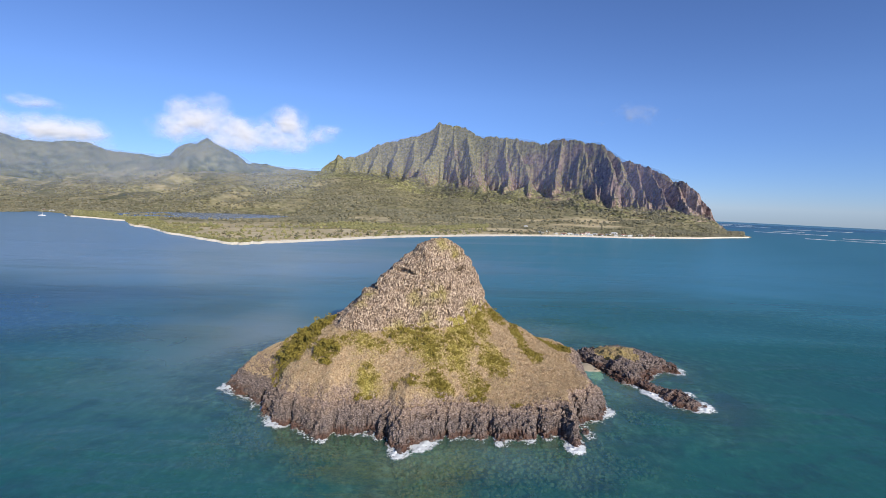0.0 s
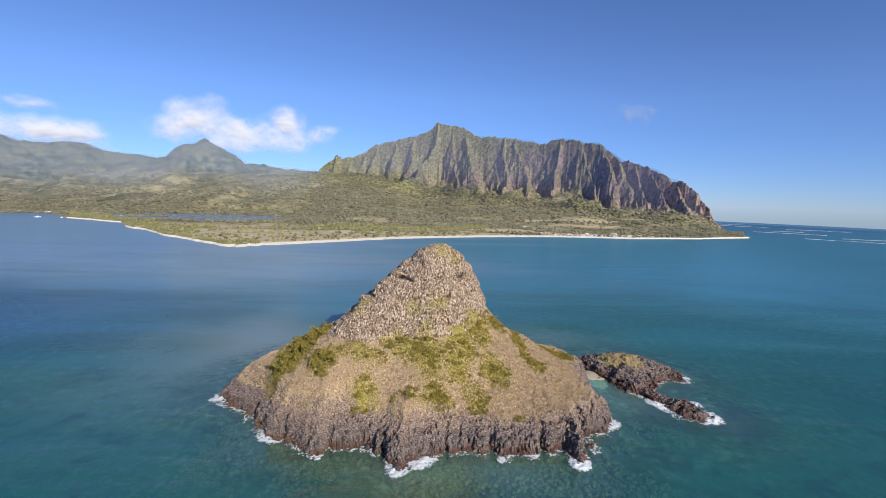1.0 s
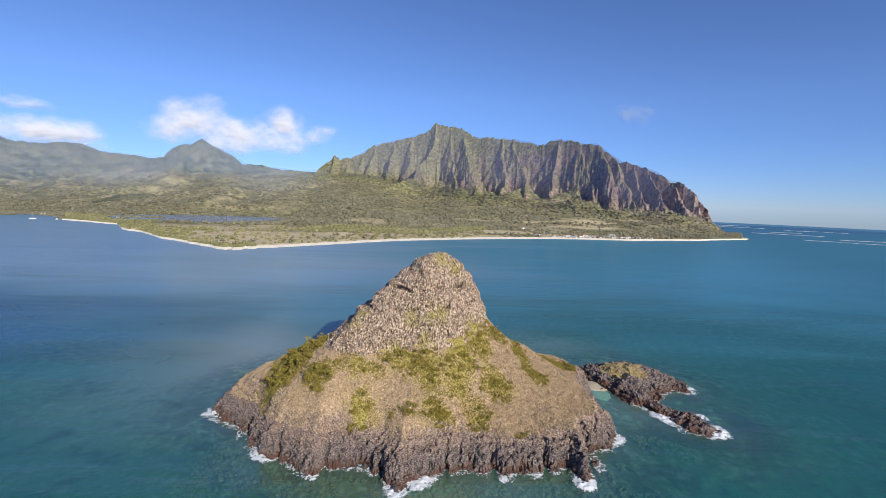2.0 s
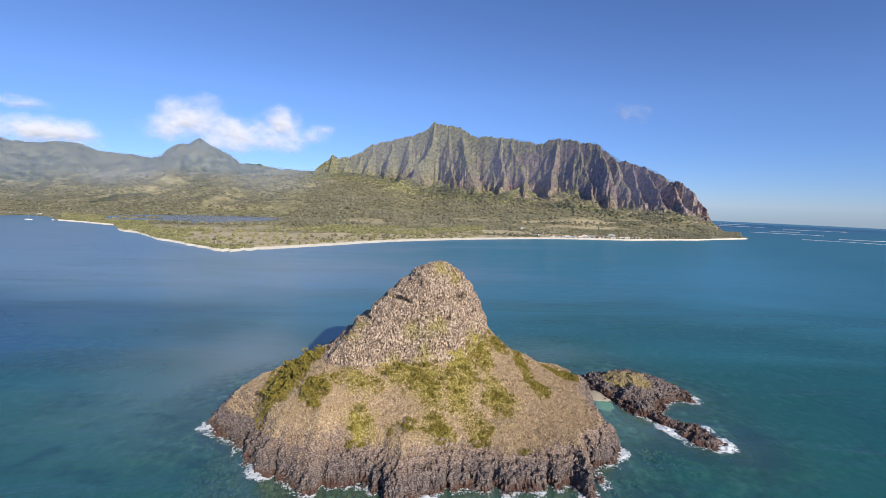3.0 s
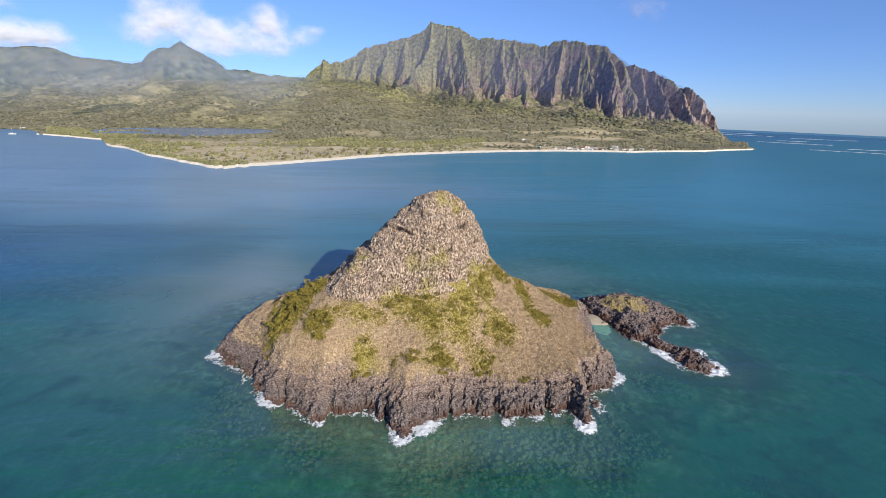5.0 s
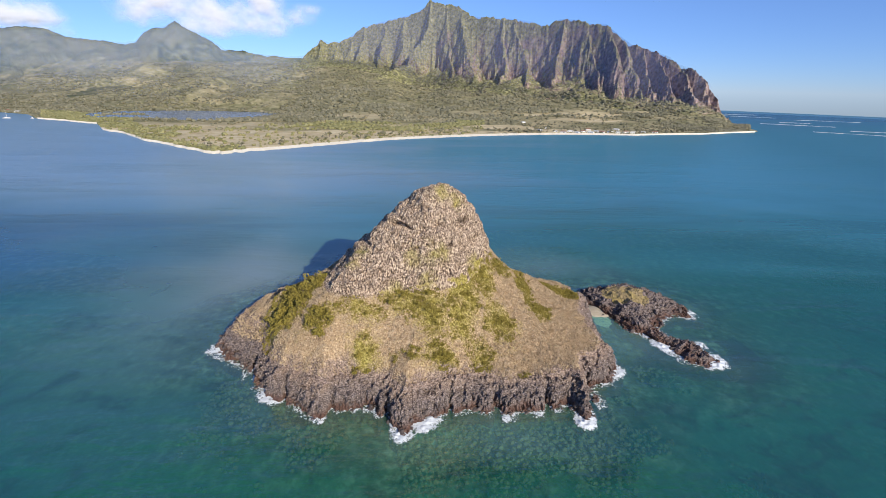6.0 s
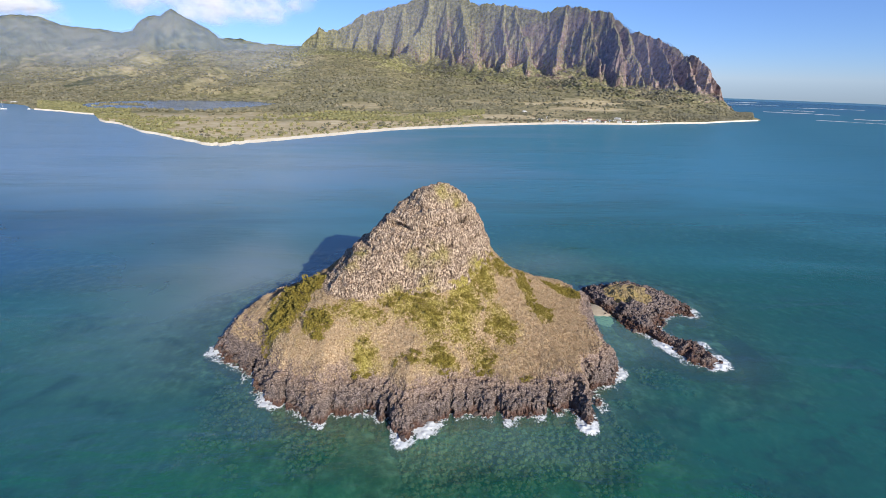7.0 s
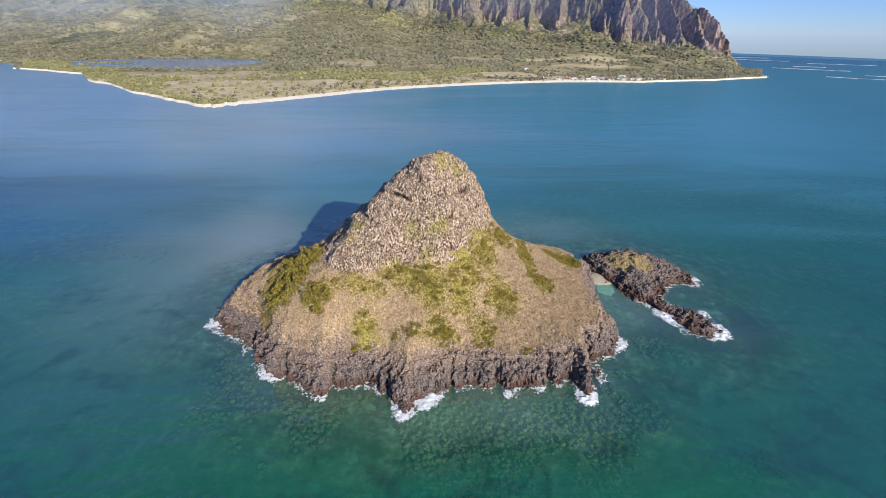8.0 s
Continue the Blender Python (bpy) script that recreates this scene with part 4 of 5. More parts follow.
def breakers(rows, seed):
    vs, fs, k = [], [], 0
    rng = np.random.default_rng(seed)
    for cx, cy, length, wide, turn in rows:
        n = int(length / 3)
        t = np.linspace(-0.5, 0.5, n)
        wd = wide * np.clip(0.25 + vnoise(t * length / 16, t * 0 + cx, seed=seed), 0, 1) * (1 - (2 * t) ** 4)
        off = 9 * vnoise(t * length / 70, t * 0 + cy, seed=seed + 1)
        c, q = math.cos(radians(turn)), math.sin(radians(turn))
        px, py = cx + t * length * c - off * q, cy + t * length * q + off * c
        for sgn, h in ((-1, 0.1), (0, 0.9), (1, 0.1)):
            vs.append(np.stack([px - sgn * wd * q, py + sgn * wd * c, np.full(n, h)], -1))
        for row in (0, 1):
            i = k + row * n + np.arange(n - 1)
            fs.append(np.stack([i, i + 1, i + 1 + n, i + n], -1))
        k += 3 * n
    return mesh_np("breaking_wave", np.concatenate(vs), np.concatenate(fs), MAT["foam"], True, {"density": np.full(3 * sum(len(q) for q in vs) // 3, 0.3)})


tagged(new("breaking_wave", breakers([(1255, 1900, 200, 5, -35), (1330, 2080, 160, 5, -20), (1120, 1450, 190, 4, -30), (1200, 1560, 90, 4, -15), (1060, 1150, 200, 3.5, -38), (1180, 1230, 130, 3, -20), (1420, 1700, 200, 4, -20)], 5)), "white lines of surf breaking on the outer reef", "surf", kind="stuff")


# ---- rocks ----
def rock_mesh(name, seed, material):
    rng = np.random.default_rng(seed)
    bm = bmesh.new()
    for p in rng.normal(size=(15, 3)):
        p = p / np.linalg.norm(p) * rng.uniform(0.75, 1.1)
        bm.verts.new((p[0], p[1] * 0.8, p[2] * 0.65))
    bmesh.ops.convex_hull(bm, input=bm.verts)
    for g in [g for g in bm.verts if not g.link_faces]:
        bm.verts.remove(g)
    return bm_mesh(name, bm, material)


rng = np.random.default_rng(11)
rock_kinds = [rock_mesh("boulder", 200 + i, MAT["boulder"]) for i in range(6)]
bx, by = rng.uniform(-90, 75, 9000), rng.uniform(104, 165, 9000)
bz, bd, _ = islet_height(bx, by)
pick = np.flatnonzero((bd > -0.8) & (bd < 1.8))[:280]
for made, i in enumerate(pick):
    x, y, z = float(bx[i]), float(by[i]), float(bz[i])
    s = rng.uniform(0.35, 1.0) ** 1.6 * 1.1 + 0.2
    part("boulder", rock_kinds[made % 6], islet, m=pose(x, y, z + s * 0.12, rng.uniform(-25, 25), rng.uniform(-25, 25), rng.uniform(0, 360)) @ Matrix.Diagonal((s, s, s * 0.85, 1)))
bx, by = rng.uniform(72, 116, 2000), rng.uniform(150, 218, 2000)
bz, bd = outcrop_height(bx, by)
pick = np.flatnonzero((bd > -0.8) & (bd < 6))[:90]
for made, i in enumerate(pick):
    x, y, z = float(bx[i]), float(by[i]), float(bz[i])
    s = rng.uniform(0.4, 1.0) ** 1.5 * 1.4 + 0.25
    part("boulder", rock_kinds[made % 6], outcrop, m=pose(x, y, z + s * 0.12, rng.uniform(-25, 25), rng.uniform(-25, 25), rng.uniform(0, 360)) @ Matrix.Diagonal((s, s, s * 0.85, 1)))


def scatter(base_v, base_f, places, scales, turns, squash=None):
    """Joins copies of one small shape at many places."""
    n = len(places)
    c, q = np.cos(turns), np.sin(turns)
    bx, by, bz = base_v[..., 0], base_v[..., 1], base_v[..., 2]
    if base_v.ndim == 2:
        bx, by, bz = bx[None], by[None], bz[None]
    sx = scales[:, None]
    sz = sx if squash is None else squash[:, None]
    v = np.stack([places[:, :1] + sx * (bx * c[:, None] - by * q[:, None]), places[:, 1:2] + sx * (bx * q[:, None] + by * c[:, None]), places[:, 2:] + sz * bz], -1)
    f = base_f[None] + (np.arange(n) * base_v.shape[-2])[:, None, None]
    return v.reshape(-1, 3), f.reshape(-1, base_f.shape[1])


def arrays_of(me):
    v = np.zeros(len(me.vertices) * 3, np.float32)
    me.vertices.foreach_get("co", v)
    me.calc_loop_triangles()
    f = np.zeros(len(me.loop_triangles) * 3, np.int32)
    me.loop_triangles.foreach_get("vertices", f)
    return v.reshape(-1, 3), f.reshape(-1, 3)


# submerged reef in front of the islet
rv, rf = arrays_of(rock_kinds[0])
n = 9000
px, py = rng.uniform(-75, 90, n), rng.uniform(78, 150, n)
dd = inside_distance(px, py, SHORE)
ok = (dd < -1) & (fbm(px / 16, py / 16, octaves=3, seed=111) - dd * 0 + 0.45 * smooth(-22, -2, dd) + 0.5 * np.exp(-((px - 22) / 22) ** 2 - ((py - 104) / 14) ** 2) > 0.28)
px, py, dd = px[ok], py[ok], dd[ok]
pts = np.stack([px, py, -1.1 - 0.06 * np.clip(-dd, 0, 40) + rng.uniform(-0.5, 0.3, len(px))], -1)
v, f = scatter(rv, rf, pts, rng.uniform(0.25, 1.0, len(px)) ** 1.5 * 1.1 + 0.1, rng.uniform(0, 6.28, len(px)))
tagged(new("reef", mesh_np("reef", v, f, MAT["reef"])), "brown submerged reef rocks in the shallows", "reef", kind="stuff")

# ---- grass and shrubs on the islet ----
n = 100000
px, py = rng.uniform(-80, 70, n), rng.uniform(112, 205, n)
pz, pd, ph = islet_height(px, py)
ok = (pd > 6.5) & (ph < 0.5)
px, py, pz = px[ok], py[ok], pz[ok]
green = islet_cover(px, py) + 0.35 * fbm(px / 4, py / 4, octaves=3, seed=121) > 0.35
tuft_v = np.array([(-0.25, 0, 0), (0.1, 0.05, 0), (-0.35, 0.15, 1.0), (-0.05, -0.2, 0), (0.25, -0.1, 0), (0.4, -0.3, 0.85), (-0.1, 0.2, 0), (0.15, 0.25, 0), (0.1, 0.5, 0.75)], float)
tuft_f = np.array([(0, 1, 2), (3, 4, 5), (6, 7, 8)])
for flag, mt, nm, lab in ((~green, "straw", "dry_grass", "tall straw-coloured dry grass on the slopes"), (green, "shrub", "low_scrub", "low yellow-green scrub among the grass")):
    k = int(flag.sum())
    v, f = scatter(tuft_v, tuft_f, np.stack([px[flag], py[flag], pz[flag] - 0.05], -1), rng.uniform(0.5, 1.0, k), rng.uniform(0, 6.28, k), rng.uniform(0.35, 0.8, k))
    tagged(new(nm, mesh_np(nm, v, f, MAT[mt])), lab, "grass", kind="stuff")


def shrub_mesh(seed):
    """Small leaves over a few rounded clumps."""
    rng = np.random.default_rng(seed)
    vs, fs, k = [], [], 0
    lumps = rng.normal(size=(6, 3)) * (0.5, 0.5, 0.18) + (0, 0, 0.5)
    for i in range(260):
        c = lumps[rng.integers(6)] + (lambda d: d / np.linalg.norm(d) * 0.42 * rng.uniform(0.7, 1.05))(rng.normal(size=3))
        if c[2] < 0.05:
            continue
        a, b = rng.normal(size=3), rng.normal(size=3)
        a = a / np.linalg.norm(a) * rng.uniform(0.09, 0.17)
        b = b - a * (b @ a) / (a @ a)
        b = b / np.linalg.norm(b) * rng.uniform(0.07, 0.13)
        vs += [c - a, c + b, c + a, c - b]
        fs.append((k, k + 1, k + 2, k + 3))
        k += 4
    return mesh_np("foliage", np.array(vs), np.array(fs), MAT["shrub"])


def stem_mesh():
    bm = bmesh.new()
    for i in range(4):
        g = bmesh.ops.create_cone(bm, cap_ends=True, segments=5, radius1=0.05, radius2=0.02, depth=0.7)
        bmesh.ops.transform(bm, matrix=pose(0.1 * math.cos(i * 1.6), 0.1 * math.sin(i * 1.6), 0.25, 22 * math.sin(i * 1.6), 22 * math.cos(i * 1.6), 0), verts=g["verts"])
    return bm_mesh("stem", bm, MAT["wood"])


shrub_kinds = []
stem_me = stem_mesh()
which = rng.integers(len(GREEN), size=1500)
gg = np.array(GREEN)[which]
sx, sy = gg[:, 0] + rng.normal(size=1500) * gg[:, 2] * 0.55, gg[:, 1] + rng.normal(size=1500) * gg[:, 3] * 0.55
sz, sd, sh_ = islet_height(sx, sy)
for made, i in enumerate(np.flatnonzero((sd > 6.5) & (sh_ < 1.0))[:300]):
    x, y, z = float(sx[i]), float(sy[i]), float(sz[i])
    s = rng.uniform(0.7, 1.25) * (2.3 if x < -34 else 1.2)
    m = pose(x, y, z - 0.1, 0, 0, rng.uniform(0, 360)) @ Matrix.Diagonal((s, s, s * rng.uniform(0.55, 0.9), 1))
    if made < 6:
        sh = tagged(new("shrub"), "rounded olive-green shrub on the grassy slope", "shrub", "shrubs on the islet")
        part("foliage", shrub_mesh(300 + made), sh)
        part("stem", stem_me, sh)
        sh.matrix_basis = m
        shrub_kinds.append(sh)
    else:
        copy_thing(shrub_kinds[made % 6], pose(0, 0, 0)).matrix_basis = m

# ---- woodland of the plain ----
def clump_mesh(seed, sub=1, rough=0.35):
    bm = bmesh.new()
    bmesh.ops.create_icosphere(bm, subdivisions=sub, radius=1)
    v = np.array([p.co[:] for p in bm.verts])
    f = np.array([[p.index for p in q.verts] for q in bm.faces])
    bm.free()
    r = 1 + rough * vnoise(v[:, 0] * 1.7 + seed, v[:, 1] * 1.7, v[:, 2] * 1.7, seed=seed) + 0.15 * vnoise(v[:, 0] * 4, v[:, 1] * 4 + seed, v[:, 2] * 4, seed=seed)
    return v * r[:, None] * (1, 1, 0.75), f


n = 190000
pa = rng.uniform(-50, 33.5, n)
u = rng.uniform(0, 1, n) ** 1.5
rc = coast(pa)
far_end = np.where(pa > -15.4, foot_range(pa) + 0.32 * (crest_range(pa) - foot_range(pa)), 3300)
pr = rc + 14 + u * np.maximum(far_end - rc - 14, 20)
px, py = polar_xy(pa, pr)
cov = plain_cover(px, py, pa, pr)
pond_d = np.hypot((px + 680) / 235, (py - 1360) / 190)
patch = fbm(px / 90, py / 90, octaves=4, seed=131)
pz, up = land_height(pa, pr)
near_shore = (pr - rc < 330 + 120 * fbm(px / 120, py / 120, octaves=2, seed=134)) & (pa < 6) & (pa > -38)
patch = patch - 0.7 * smooth(1.15, 0.7, up) * (pa > -15.4) + 0.4 * near_shore
ok = (rng.uniform(0, 1, n) < np.clip(cov - 0.15, 0.03, 1) * np.clip(0.24 + 1.7 * patch, 0.04, 1)) & (pond_d + 0.6 * smooth(0.3, 0.5, fbm(px / 120, py / 60, octaves=2, seed=133)) > 1.04)
pa, pr, px, py, pz, bright = (q[ok][:40000] for q in (pa, pr, px, py, pz, near_shore))
inland = pr - coast(pa)
size = rng.uniform(0.25, 1.0, len(px)) ** 1.6 * 5.2 * (0.6 + 0.6 * smooth(120, 700, inland)) + 0.9
pz = pz + size * 0.42
for flag, mt, nm, lab in ((~bright, "crown", "woodland", "dense grey-green woodland and scrub over the foothills"), (bright, "grove", "grove", "bright green low grove behind the beach")):
    sets_v, sets_f, k = [], [], 0
    for i in range(6):
        pick = (np.arange(len(px)) % 6 == i) & flag
        cv, cf = clump_mesh(140 + i)
        v, f = scatter(cv, cf, np.stack([px, py, pz], -1)[pick], size[pick], rng.uniform(0, 6.28, pick.sum()), size[pick] * rng.uniform(0.75, 1.15, pick.sum()))
        sets_v.append(v)
        sets_f.append(f + k)
        k += len(v)
    tagged(new(nm, mesh_np(nm, np.concatenate(sets_v), np.concatenate(sets_f), MAT[mt])), lab, "trees", kind="stuff")


def tree_parts(seed):
    rng = np.random.default_rng(seed)
    bm = bmesh.new()
    g = bmesh.ops.create_cone(bm, cap_ends=True, segments=7, radius1=0.35, radius2=0.16, depth=5)
    bmesh.ops.translate(bm, vec=(0, 0, 2.5), verts=g["verts"])
    for i in range(5):
        g = bmesh.ops.create_cone(bm, cap_ends=True, segments=5, radius1=0.14, radius2=0.05, depth=3)
        bmesh.ops.transform(bm, matrix=pose(0, 0, 3.6 + 0.25 * i, 0, 0, i * 72) @ pose(1.1, 0, 1.0, 0, 48, 0), verts=g["verts"])
    trunk = bm_mesh("trunk", bm, MAT["wood"])
    vs, fs, k = [], [], 0
    for i in range(15):
        cv, cf = clump_mesh(seed * 31 + i, 1, 0.5)
        p = rng.normal(size=3) * (1.7, 1.7, 0.8) + (0, 0, 6.0)
        vs.append(cv * rng.uniform(0.8, 1.5) + p)
        fs.append(cf + k)
        k += len(cv)
    return trunk, mesh_np("crown", np.concatenate(vs), np.concatenate(fs), MAT["crown"])


tree_kinds = []
made = 0
while made < 110:
    a = rng.uniform(-26, 33)
    r = coast(a) + rng.uniform(22, 95)
    x, y = polar_xy(a, float(r))
    s = rng.uniform(0.7, 1.25)
    m = pose(x, y, float(ground_height(np.array([a]), np.array([float(r)]))[0]) - 0.2, 0, 0, rng.uniform(0, 360)) @ Matrix.Scale(s, 4)
    if made < 5:
        tr = tagged(new("tree"), "broad-crowned green tree near the beach", "tree", "trees near the beach")
        tk, cr = tree_parts(400 + made)
        part("trunk", tk, tr)
        part("crown", cr, tr)
        tr.matrix_basis = m
        tree_kinds.append(tr)
    else:
        c = copy_thing(tree_kinds[made % 5], pose(0, 0, 0))
        c.matrix_basis = m
    made += 1


# ---- houses ----
def box_mesh(name, sx, sy, sz, material, bevel=0.04):
    bm = bmesh.new()
    bmesh.ops.create_cube(bm, size=1)
    bmesh.ops.scale(bm, vec=(sx, sy, sz), verts=bm.verts)
    bmesh.ops.bevel(bm, geom=list(bm.edges), offset=bevel, segments=1, affect="EDGES")
    return bm_mesh(name, bm, material)


def roof_mesh(w, d, h, material):
    bm = bmesh.new()
    w, d = w / 2 + 0.6, d / 2 + 0.6
    base = [bm.verts.new(p) for p in ((-w, -d, 0), (w, -d, 0), (w, d, 0), (-w, d, 0))]
    low = [bm.verts.new((p.co.x, p.co.y, -0.25)) for p in base]
    r0, r1 = bm.verts.new((-w * 0.55, 0, h)), bm.verts.new((w * 0.55, 0, h))
    for q in ((base[0], base[1], r1, r0), (base[1], base[2], r1), (base[2], base[3], r0, r1), (base[3], base[0], r0), tuple(reversed(low))):
        bm.faces.new(q)
    for i in range(4):
        bm.faces.new((low[i], low[(i + 1) % 4], base[(i + 1) % 4], base[i]))
    return bm_mesh("roof", bm, material)


def house(w, d, h, wall, roof, label):
    ob = tagged(new("house"), label, "house", "houses along the shore")
    part("wall", box_mesh("wall", w, d, h, wall), ob, m=pose(0, 0, h / 2))
    part("roof", roof_mesh(w, d, 1.9, roof), ob, m=pose(0, 0, h + 0.2))
    part("door", box_mesh("door", 1.0, 0.12, 2.1, MAT["wood"]), ob, m=pose(0.4, -d / 2 - 0.03, 1.05))
    for dx in (-w * 0.3, w * 0.3):
        part("window", box_mesh("window", 1.7, 0.12, 1.2, MAT["glass"]), ob, m=pose(dx, -d / 2 - 0.03, 1.7))
    return ob


house_kinds = [house(12, 8, 3.2, MAT["white"], MAT["roof"], "low white house with a pale hipped metal roof"), house(14, 9, 3.4, MAT["white"], MAT["roof_red"], "low white house with a rusty red hipped roof"),
               house(17, 8, 3.0, MAT["white"], MAT["white"], "long white beach house with a white roof")]
spots = [(14.2, 34), (15.1, 22), (15.9, 30), (16.6, 18), (17.3, 36), (18.1, 20), (18.7, 40), (19.3, 24), (20.2, 30), (21.0, 22), (21.8, 38), (22.6, 24), (23.6, 30), (24.8, 26), (12.4, 70), (13.3, 110), (17.8, 80), (20.8, 95), (-41.6, 40), (-40.2, 60), (-39.6, 30), (10.6, 260)]
for i, (a, off) in enumerate(spots):
    r = float(coast(a)) + off
    x, y = polar_xy(a, r)
    z = float(ground_height(np.array([a]), np.array([r]))[0])
    ob = house_kinds[i] if i < 3 else copy_thing(house_kinds[(i * 7) % 3], pose(0, 0, 0))
    ob.matrix_basis = pose(x, y, max(z, 1.2), 0, 0, -a + float(rng.uniform(-25, 25))) @ Matrix.Scale(0.8, 4)


# ---- boats ----
def hull_mesh(length, beam, height, material):
    bm = bmesh.new()
    rings = []
    for i in range(9):
        t = i / 8
        b = beam / 2 * (1 - t ** 2.4) * (0.8 + 0.2 * min(1, t * 4))
        x = -length / 2 + length * t
        top = height * (1 + 0.25 * t * t)
        rings.append([bm.verts.new((x, sy * max(b, 0.02) * k, z)) for sy, k, z in ((-1, 1, top), (-1, 0.8, height * 0.25), (-1, 0.15, -0.45), (1, 0.15, -0.45), (1, 0.8, height * 0.25), (1, 1, top))])
    for p, q in zip(rings[:-1], rings[1:]):
        for j in range(6):
            bm.faces.new((p[j], q[j], q[(j + 1) % 6], p[(j + 1) % 6]))
    bm.faces.new(rings[0])
    bm.faces.new(list(reversed(rings[-1])))
    bmesh.ops.recalc_face_normals(bm, faces=bm.faces)
    return bm_mesh("hull", bm, material)


def pole_mesh(name, length, r, material):
    bm = bmesh.new()
    bmesh.ops.create_cone(bm, cap_ends=True, segments=8, radius1=r, radius2=r * 0.6, depth=length)
    return bm_mesh(name, bm, material)


boat = tagged(new("sailboat"), "white sailboat at anchor with bare mast", "boat")
boat.matrix_basis = pose(-985, 1143, 0, 0, 0, 25)
part("hull", hull_mesh(14, 4.2, 1.5, MAT["white"]), boat)
part("cabin", box_mesh("cabin", 5, 2.4, 1.0, MAT["white"], 0.2), boat, m=pose(-0.5, 0, 2.0))
part("mast", pole_mesh("mast", 17, 0.22, MAT["white"]), boat, m=pose(1, 0, 9.6))
part("boom", pole_mesh("boom", 5.5, 0.16, MAT["white"]), boat, m=pose(-1.8, 0, 3.3, 0, 90, 0))
boat = tagged(new("motor_boat"), "small white motor boat moored off the spit", "boat")
boat.matrix_basis = pose(-932, 1150, 0, 0, 0, -20)
part("hull", hull_mesh(9, 3.2, 1.3, MAT["white"]), boat)
part("cabin", box_mesh("cabin", 3, 2.2, 1.6, MAT["white"], 0.2), boat, m=pose(0, 0, 2.1))

# ---- see-through sheets that stand in for haze ----
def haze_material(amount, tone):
    m, n, l = tree_of("haze_film")
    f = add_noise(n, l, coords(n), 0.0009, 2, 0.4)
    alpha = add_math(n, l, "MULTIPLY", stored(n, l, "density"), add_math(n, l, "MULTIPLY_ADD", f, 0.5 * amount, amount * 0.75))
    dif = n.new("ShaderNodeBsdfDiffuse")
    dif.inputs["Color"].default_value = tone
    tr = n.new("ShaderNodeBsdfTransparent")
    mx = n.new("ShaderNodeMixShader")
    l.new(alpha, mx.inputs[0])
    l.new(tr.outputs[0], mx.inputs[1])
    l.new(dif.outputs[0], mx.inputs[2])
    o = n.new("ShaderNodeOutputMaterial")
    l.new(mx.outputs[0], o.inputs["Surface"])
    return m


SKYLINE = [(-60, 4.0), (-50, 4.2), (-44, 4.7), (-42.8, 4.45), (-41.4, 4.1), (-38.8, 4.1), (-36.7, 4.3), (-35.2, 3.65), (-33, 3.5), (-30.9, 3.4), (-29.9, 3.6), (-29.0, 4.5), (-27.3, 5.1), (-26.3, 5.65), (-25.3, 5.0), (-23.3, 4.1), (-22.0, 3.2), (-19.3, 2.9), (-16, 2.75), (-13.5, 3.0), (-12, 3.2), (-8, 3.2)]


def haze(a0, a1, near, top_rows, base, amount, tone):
    """A see-through sheet before the slopes that imitates haze, cut to the camera's skyline."""
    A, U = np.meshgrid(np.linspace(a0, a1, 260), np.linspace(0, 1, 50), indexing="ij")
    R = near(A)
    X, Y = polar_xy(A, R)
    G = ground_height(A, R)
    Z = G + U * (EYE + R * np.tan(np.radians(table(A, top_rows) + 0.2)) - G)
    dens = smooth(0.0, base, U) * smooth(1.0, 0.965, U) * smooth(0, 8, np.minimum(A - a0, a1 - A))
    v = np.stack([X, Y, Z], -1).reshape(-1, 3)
    return mesh_np("haze_sheet", v, grid_faces(*A.shape), haze_material(amount, tone), True, {"density": dens.reshape(-1)})


VALLEY_HAZE_TONE = (0.26, 0.32, 0.44, 1)
for rows in ((-66, -11, lambda a: 1750 + 0 * a, SKYLINE, 0.7, 0.12, VALLEY_HAZE_TONE), (-66, -11, lambda a: 2250 + 0 * a, SKYLINE, 0.6, 0.15, VALLEY_HAZE_TONE), (-66, -11, lambda a: 3000 + 0 * a, SKYLINE, 0.5, 0.2, VALLEY_HAZE_TONE), (-15, 31, lambda a: foot_range(a) - 90, CREST, 0.5, 0.38, (0.37, 0.39, 0.57, 1))):
    tagged(new("haze_sheet", haze(*rows)), "thin pale blue sheet imitating haze before the slopes", "haze", kind="structure")

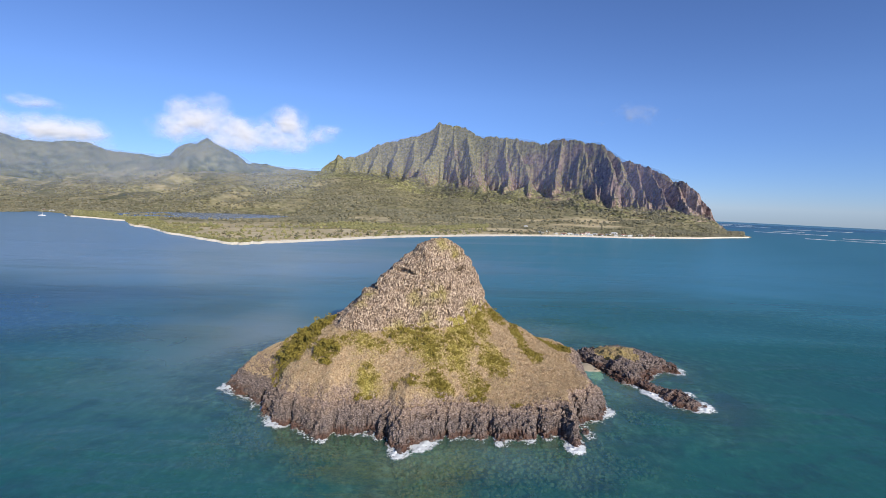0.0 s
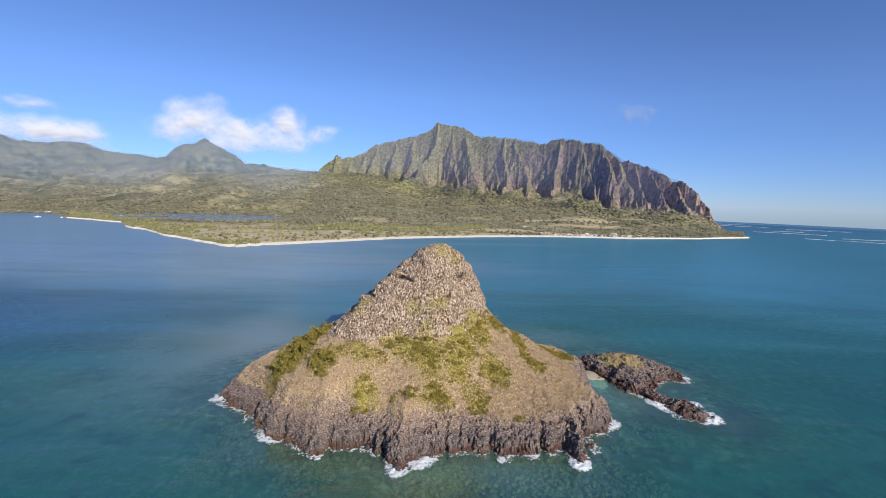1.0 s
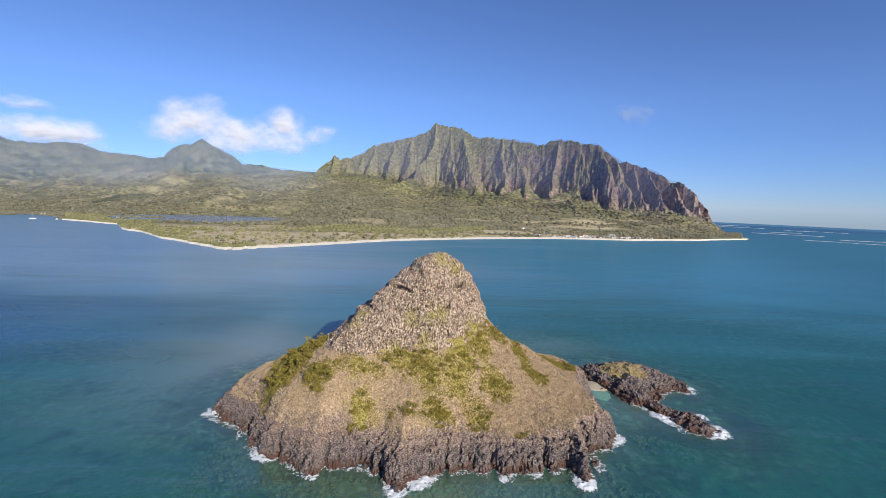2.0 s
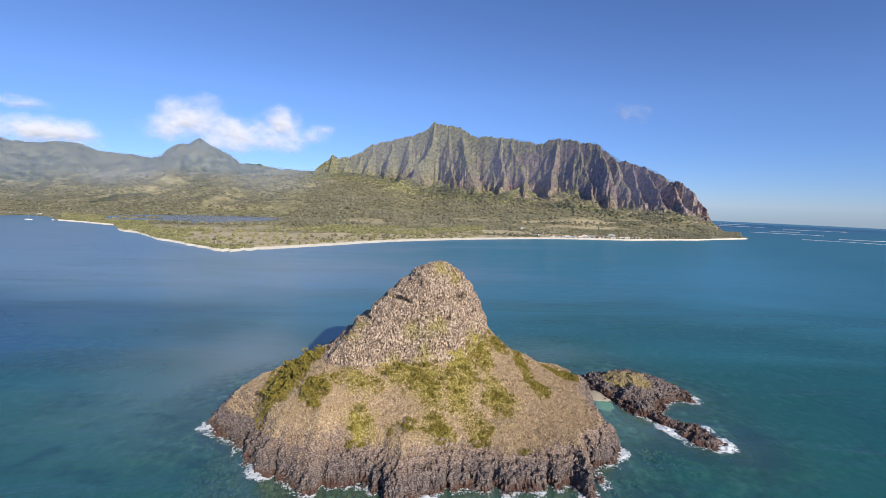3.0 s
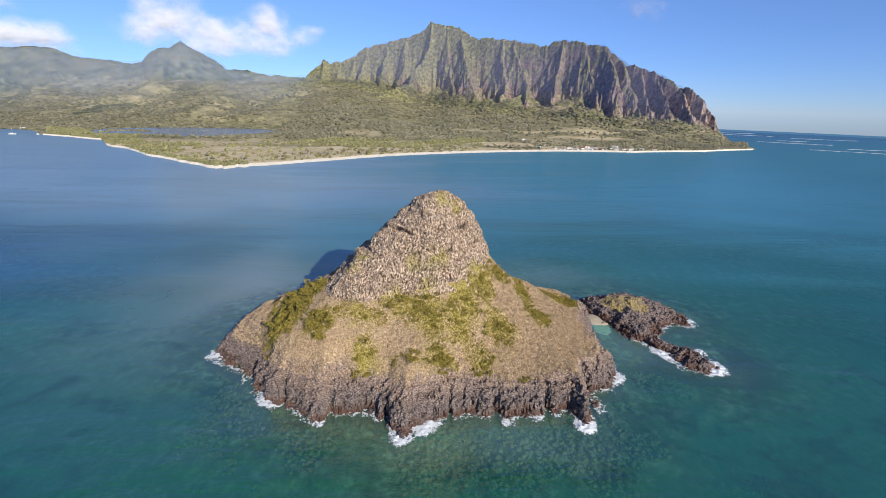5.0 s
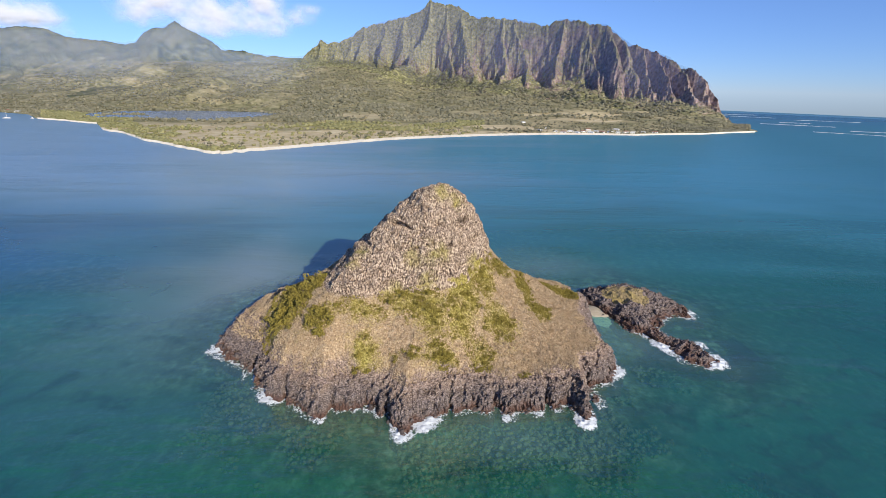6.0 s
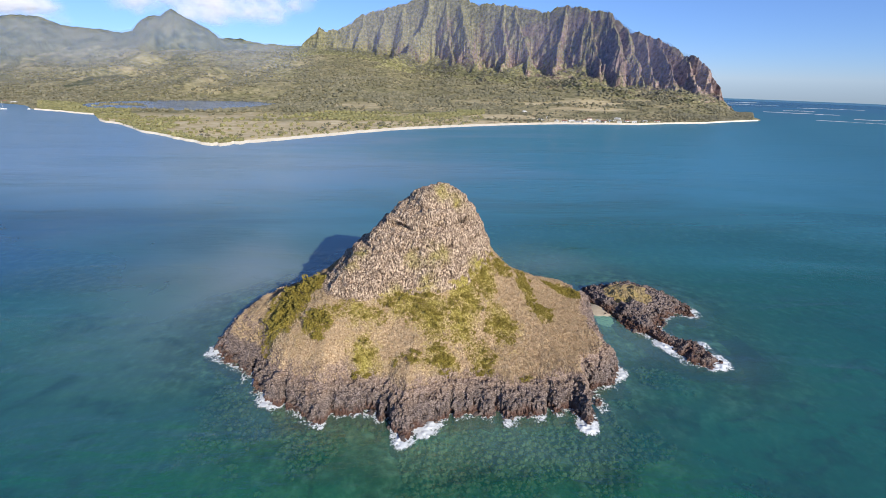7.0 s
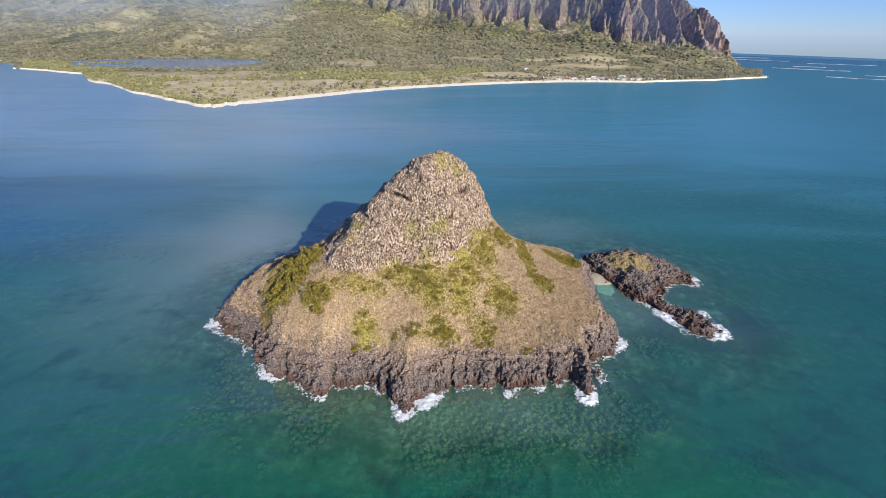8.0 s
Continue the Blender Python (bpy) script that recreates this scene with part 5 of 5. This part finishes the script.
# ---- clouds ----
def cloud(a0, a1, e0, e1, r, lobes, seed):
    n, k = 150, 80
    A, E = np.meshgrid(np.linspace(a0, a1, n), np.linspace(e0, e1, k), indexing="ij")
    dens = np.full(A.shape, -1.0)
    for ca, ce, wa, we, amp in lobes:
        dens = np.maximum(dens, amp * (1 - 0.8 * np.hypot((A - ca) / wa, (E - ce) / we) ** 1.4))
    dens = dens + 0.4 * fbm(A * 0.55, E * 0.8, octaves=5, seed=seed)
    edge = np.minimum(np.minimum(A - a0, a1 - A) / (a1 - a0), np.minimum(E - e0, e1 - E) / (e1 - e0))
    dens = dens - 1.5 * smooth(0.09, 0.0, edge)
    rr = r - 40 * np.clip(dens, -0.5, 1.2)
    X, Y = polar_xy(A, rr)
    Z = EYE + rr * np.tan(np.radians(E))
    v = np.stack([X, Y, Z], -1).reshape(-1, 3)
    return mesh_np("cloud", v, grid_faces(n, k), MAT["cloud"], True, {"density": dens.reshape(-1)})


c1 = cloud(-36, -9, 2.2, 12.5, 4640, [(-26.8, 7.6, 3.6, 2.5, 1.0), (-29.0, 6.5, 2.6, 1.6, 0.9), (-23.0, 6.4, 4.2, 2.2, 0.9), (-17.6, 7.8, 2.2, 2.0, 0.85), (-19.5, 6.0, 4.5, 1.6, 0.8), (-14.5, 6.9, 2.6, 1.2, 0.45)], 91)
tagged(new("cloud", c1), "bright white cumulus cloud behind the mountains", "cloud", kind="structure")
c2 = cloud(-60, -32, 2.8, 9.0, 4560, [(-40, 5.1, 5.2, 1.5, 1.0), (-37.0, 5.0, 2.6, 1.4, 0.9), (-48, 5.6, 6.0, 1.8, 0.95), (-40.3, 7.4, 2.6, 0.7, 0.5)], 95)
tagged(new("cloud", c2), "flat grey-white cloud bank on the mountain tops", "cloud", kind="structure")
c3 = cloud(15, 30, 8.2, 12.2, 4640, [(22.4, 10.1, 3.2, 0.8, 0.2), (20.2, 10.6, 2.0, 0.6, 0.15)], 97)
tagged(new("cloud", c3), "faint wisp of thin cloud in the open sky", "cloud", kind="structure")
